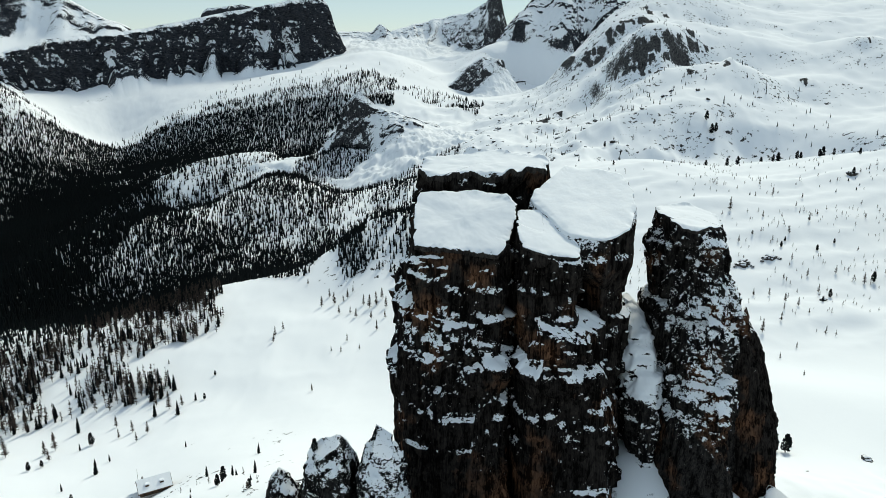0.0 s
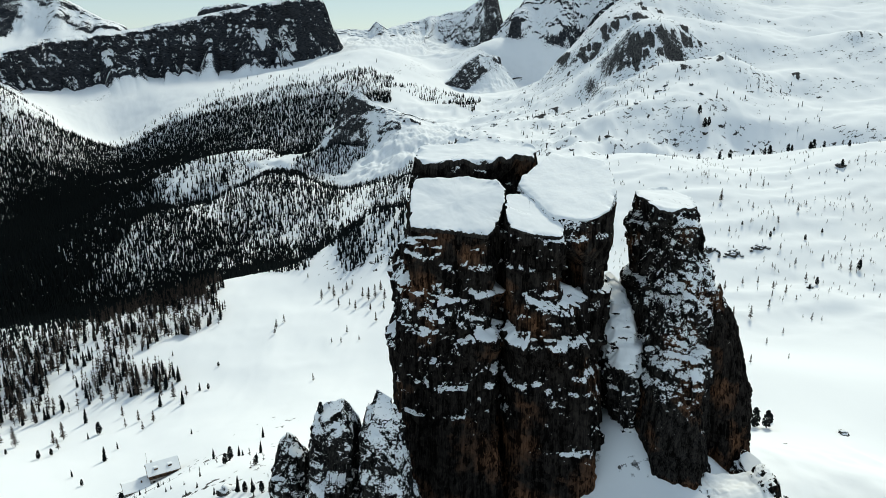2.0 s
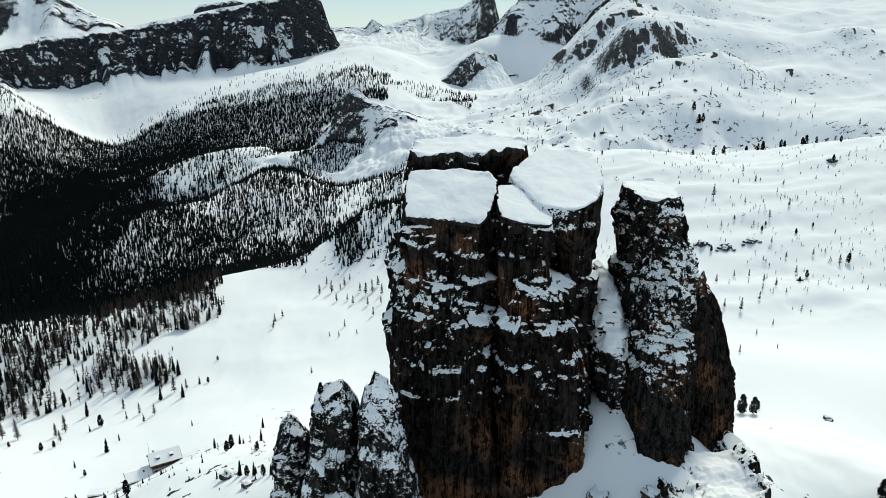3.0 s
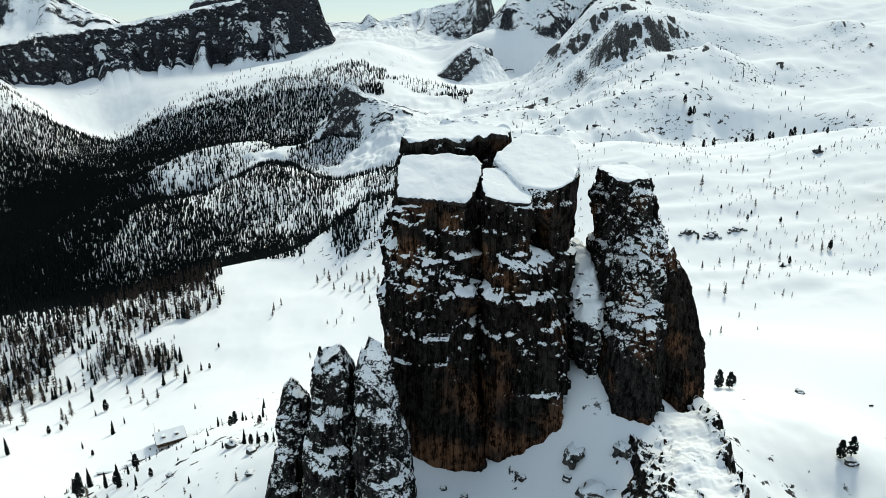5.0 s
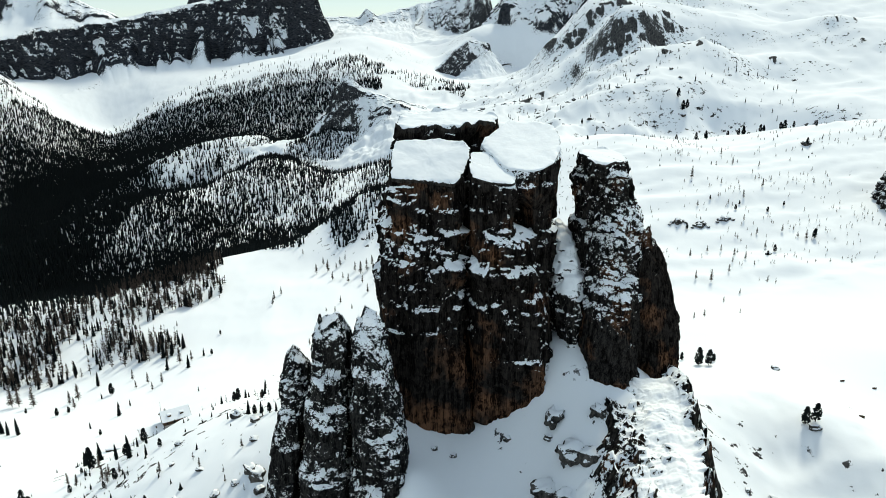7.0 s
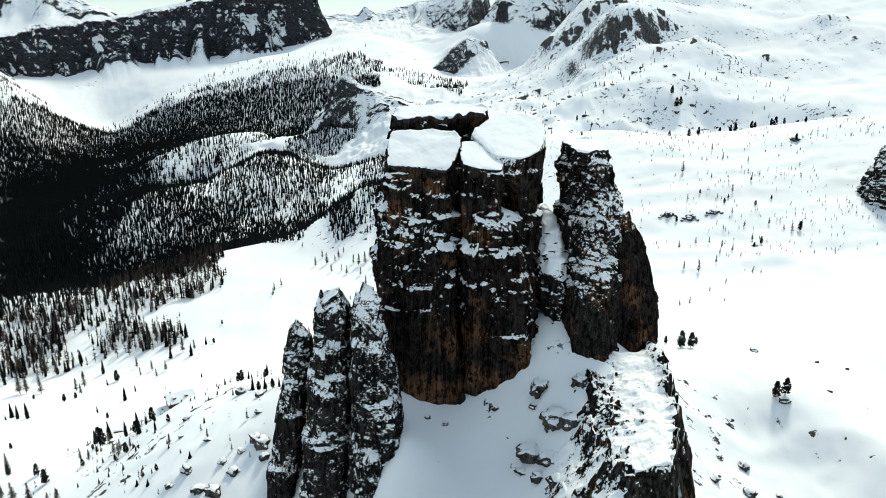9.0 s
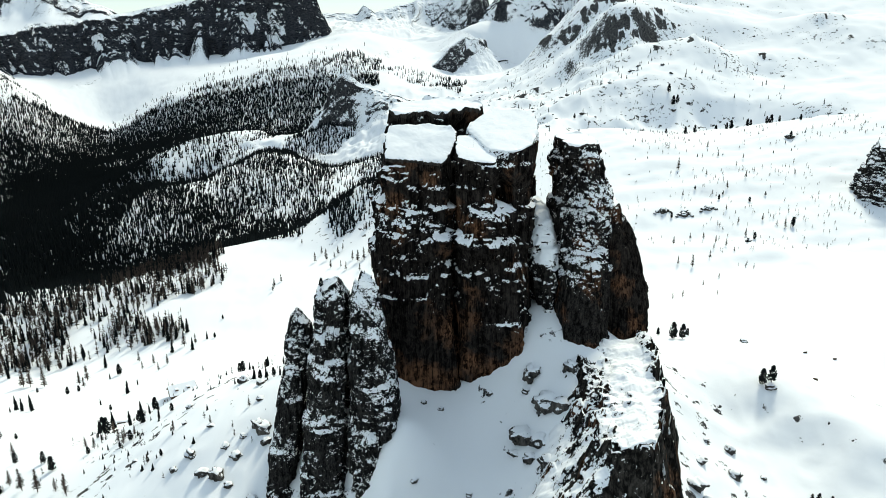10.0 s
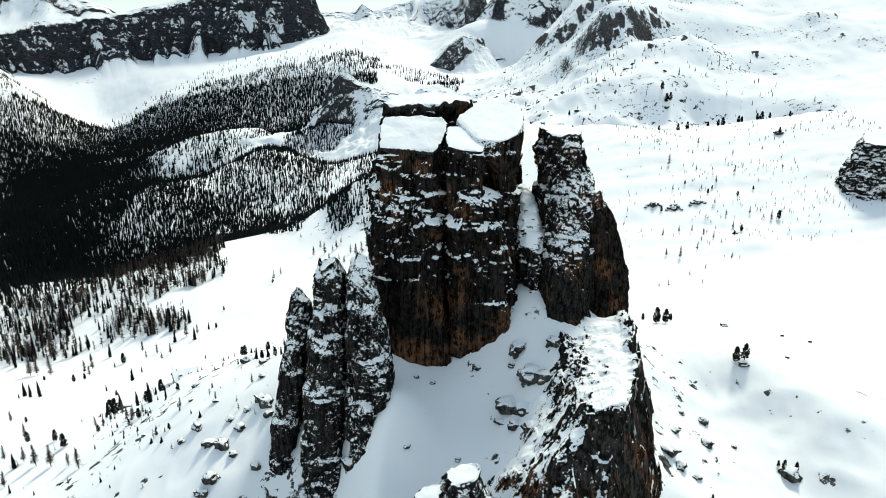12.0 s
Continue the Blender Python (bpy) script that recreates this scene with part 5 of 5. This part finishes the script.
x, y = scatter([(-60, -40), (-55, 20), (-75, 60), (-110, 110), (-190, 100), (-190, 0), (-130, -40)], 9.5, 0.1, 30, 46.0)
wood("bank_shrubs", "scattered small dark pines on the snowy bank", (x, y), rng.uniform(0.8, 3.4, len(x)), [far_spruce(rng) for _ in range(4)], NEEDLES, 1.6)
x, y = scatter([(-60, -40), (-55, 20), (-75, 60), (-110, 110), (-190, 100), (-190, 0), (-130, -40)], 11, 0.1, 26, 47.0)
wood("bank_larches", "scattered small bare larches on the snowy bank", (x, y), rng.uniform(1.5, 4.5, len(x)), [far_larch(rng) for _ in range(4)], TWIGS, 1.1)
x, y = scatter([(110, 700), (150, 1500), (400, 1300), (560, 850), (540, 690)], 19, 0.05)
wood("scrub", "scattered small conifers on the rough snow slope", (x, y), rng.uniform(3, 9, len(x)), [far_spruce(rng) for _ in range(4)], NEEDLES, 0.9)

# ---- mountain hut ----
def box_mesh(name, lo, hi, bevel=0.0):
    bm = bmesh.new()
    bmesh.ops.create_cube(bm, size=1)
    for v in bm.verts:
        v.co = [(a + b) / 2 + c * (b - a) for a, b, c in zip(lo, hi, v.co)]
    if bevel:
        bmesh.ops.bevel(bm, geom=bm.edges[:], offset=bevel, segments=2, affect="EDGES")
    me = bpy.data.meshes.new(name)
    bm.to_mesh(me)
    bm.free()
    return me


def roof_mesh(name, half_x, half_y, rise, thick):
    """Two sloping sheets that meet at a ridge along x."""
    v, f = [], []
    for side in (-1, 1):
        k = len(v)
        v += [(-half_x, 0, rise), (half_x, 0, rise), (half_x, side * half_y, 0), (-half_x, side * half_y, 0)]
        v += [(x, y, z + thick) for x, y, z in v[k:k + 4]]
        for q in ((0, 1, 2, 3), (4, 5, 6, 7), (0, 1, 5, 4), (1, 2, 6, 5), (2, 3, 7, 6), (3, 0, 4, 7)):
            f.append([k + i for i in q])
    return mesh_from(name, v, f, False)


def gable_mesh(name, x0, x1, half_y, rise):
    v = [(x0, -half_y, 0), (x0, half_y, 0), (x0, 0, rise), (x1, -half_y, 0), (x1, half_y, 0), (x1, 0, rise)]
    me = bpy.data.meshes.new(name)
    me.from_pydata(v, [], [(0, 1, 2), (3, 5, 4), (0, 3, 4, 1), (1, 4, 5, 2), (0, 2, 5, 3)])
    return me


PLASTER = plain("weathered_plaster", (0.3, 0.28, 0.26), (0.5, 0.48, 0.45), 1.5)
TIMBER = plain("dark_timber", (0.04, 0.028, 0.02), (0.12, 0.08, 0.055), 0.4)
GLASS = plain("dark_window", (0.01, 0.012, 0.014), (0.02, 0.023, 0.026), 1.0, 0.1)


def shifted(ob, x, y, z, turn=0.0):
    ob.matrix_basis = pose(x, y, z, 0, 0, turn)
    return ob


def hut(x, y, z, turn):
    ob = tagged(new("mountain_hut"), "two-storey mountain hut with thick snow on its roofs", "hut")
    ob.matrix_basis = pose(x, y, z, 0, 0, turn)
    part("wall", box_mesh("wall", (-7, -4.5, -4), (7, 4.5, 3), 0.03), PLASTER, ob, "grey plastered lower wall")
    part("upper_wall", box_mesh("upper_wall", (-7.05, -4.55, 3.002), (7.05, 4.55, 5.6), 0.03), TIMBER, ob, "dark timber upper wall")
    shifted(part("gable", gable_mesh("gable", -6.9, 6.9, 4.5, 3.2), TIMBER, ob), 0, 0, 5.6)
    shifted(part("roof", roof_mesh("roof", 7.9, 5.6, 3.9, 0.22), TIMBER, ob, "dark boarded roof edge"), 0, 0, 5.0)
    shifted(part("roof_snow", roof_mesh("roof_snow", 7.7, 5.4, 3.9, 0.6), SNOW, ob, "thick snow on the roof"), 0, 0, 5.3)
    for dx in (-3.4, 3.2):
        vent = part("dormer", box_mesh("dormer", (dx - 0.9, -3.6, 6.9), (dx + 0.9, -1.2, 7.9), 0.05), TIMBER, ob, "small dark dormer")
        part("dormer_snow", box_mesh("dormer_snow", (dx - 1.1, -3.5, 7.91), (dx + 1.1, -1.0, 8.5), 0.2), SNOW, vent)
    part("chimney", box_mesh("chimney", (-5.2, 0.4, 7.5), (-4.3, 1.3, 10.4), 0.04), PLASTER, ob)
    for k in range(4):
        for h in (0.9, 3.7):
            window = part("window", box_mesh("window", (-5.6 + 3.3 * k, -4.72, h), (-4.5 + 3.3 * k, -4.56, h + 1.2), 0.02), TIMBER, ob)
            part("pane", box_mesh("pane", (-5.5 + 3.3 * k, -4.76, h + 0.1), (-4.6 + 3.3 * k, -4.725, h + 1.1)), GLASS, window)
    part("door", box_mesh("door", (1.2, -4.7, -0.2), (2.3, -4.56, 1.9), 0.02), TIMBER, ob)
    porch = part("porch", box_mesh("porch", (1.0, -7.6, -4), (6.6, -4.6, 1.6), 0.03), TIMBER, ob, "dark timber porch")
    part("porch_snow", box_mesh("porch_snow", (0.7, -7.9, 1.602), (6.9, -4.58, 2.3), 0.25), SNOW, porch)
    wing = part("wing", box_mesh("wing", (-19, -6.4, -4), (-7.02, 3.4, 0.6), 0.03), PLASTER, ob, "low plastered side wing")
    shifted(part("wing_roof", roof_mesh("wing_roof", 6.5, 5.8, 2.4, 0.2), TIMBER, wing), -13.2, -1.5, 0.3)
    shifted(part("wing_snow", roof_mesh("wing_snow", 6.3, 5.6, 2.4, 0.55), SNOW, wing), -13.2, -1.5, 0.55)
    part("wing_chimney", box_mesh("wing_chimney", (-11, -3.6, 1.2), (-10.3, -2.9, 3.4), 0.03), TIMBER, wing)
    part("mast", mesh_from("mast", *cone((-6.5, 3, 7), (-6.5, 3, 14), 0.09, 0.04, 6)), TIMBER, ob, "thin pole beside the roof")
    return ob


HUT_X, HUT_Y = -149.0, 136.0
cabin = hut(HUT_X, HUT_Y, ground_height([HUT_X], [HUT_Y])[0] - 0.5, 32)
cabin.matrix_basis = cabin.matrix_basis @ Matrix.Diagonal((1.0, 1.0, 1.02, 1))

shed = tagged(new("shed"), "small low shed almost buried in snow", "shed")
sx, sy = -178.0, 122.0
shed.matrix_basis = pose(sx, sy, ground_height([sx], [sy])[0], 0, 0, 10)
part("wall", box_mesh("wall", (-4, -2.5, -2), (4, 2.5, 1.5), 0.03), TIMBER, shed)
part("roof_snow", box_mesh("roof_snow", (-4.6, -3.1, 1.502), (4.6, 3.0, 2.4), 0.35), SNOW, shed, "thick snow on the roof")


# ---- road and tracks ----
def ribbon(name, label, line, wide, lift, material, kind="structure", category="road"):
    c, s = along(line, 160)
    k = 9
    pad = np.pad(c, ((k, k), (0, 0)), mode="edge")
    c = np.stack([np.convolve(pad[:, i], np.ones(2 * k + 1) / (2 * k + 1), "valid") for i in (0, 1)], 1)
    way = np.gradient(c, axis=0)
    way /= np.linalg.norm(way, axis=1)[:, None] + 1e-9
    side = np.stack([-way[:, 1], way[:, 0]], 1)
    rows = [c + side * wide * f for f in (-0.62, -0.5, 0.5, 0.62)]
    z = ground_height(c[:, 0], c[:, 1])
    p = np.stack([np.c_[r, z + lift * (0.0 if i in (0, 3) else 1.0) - (0.6 if i in (0, 3) else 0)] for i, r in enumerate(rows)], 1)
    return tagged(part(name, mesh_from(name, p.reshape(-1, 3), grid_faces(160, 4)), material), label, category, "", kind)


ASPHALT = plain("wet_asphalt", (0.035, 0.036, 0.038), (0.07, 0.07, 0.072), 6.0)
ribbon("road", "cleared dark mountain road across the pass", [(520, 2660), (420, 2650), (330, 2640), (276, 2621), (238, 2603), (216, 2560), (214, 2500), (226, 2440), (250, 2400)], 9.0, 2.5, ASPHALT)

# low walls and posts that stand out of the snow on the shelf
for x, y, w, a in ((176, 66, 2.0, 8), (188, 62, 1.7, -5), (148, 8, 1.8, -25), (250, 30, 3.0, 12)):
    ob = new("snow_fence", box_mesh("snow_fence", (-w / 2, -0.12, -0.4), (w / 2, 0.12, 0.75), 0.03))
    ob.data.materials.append(TIMBER)
    ob.matrix_basis = pose(x, y, ground_height([x], [y])[0], 0, 0, a)
    tagged(ob, "short dark timber fence drifted over with snow", "fence", "snow fences")
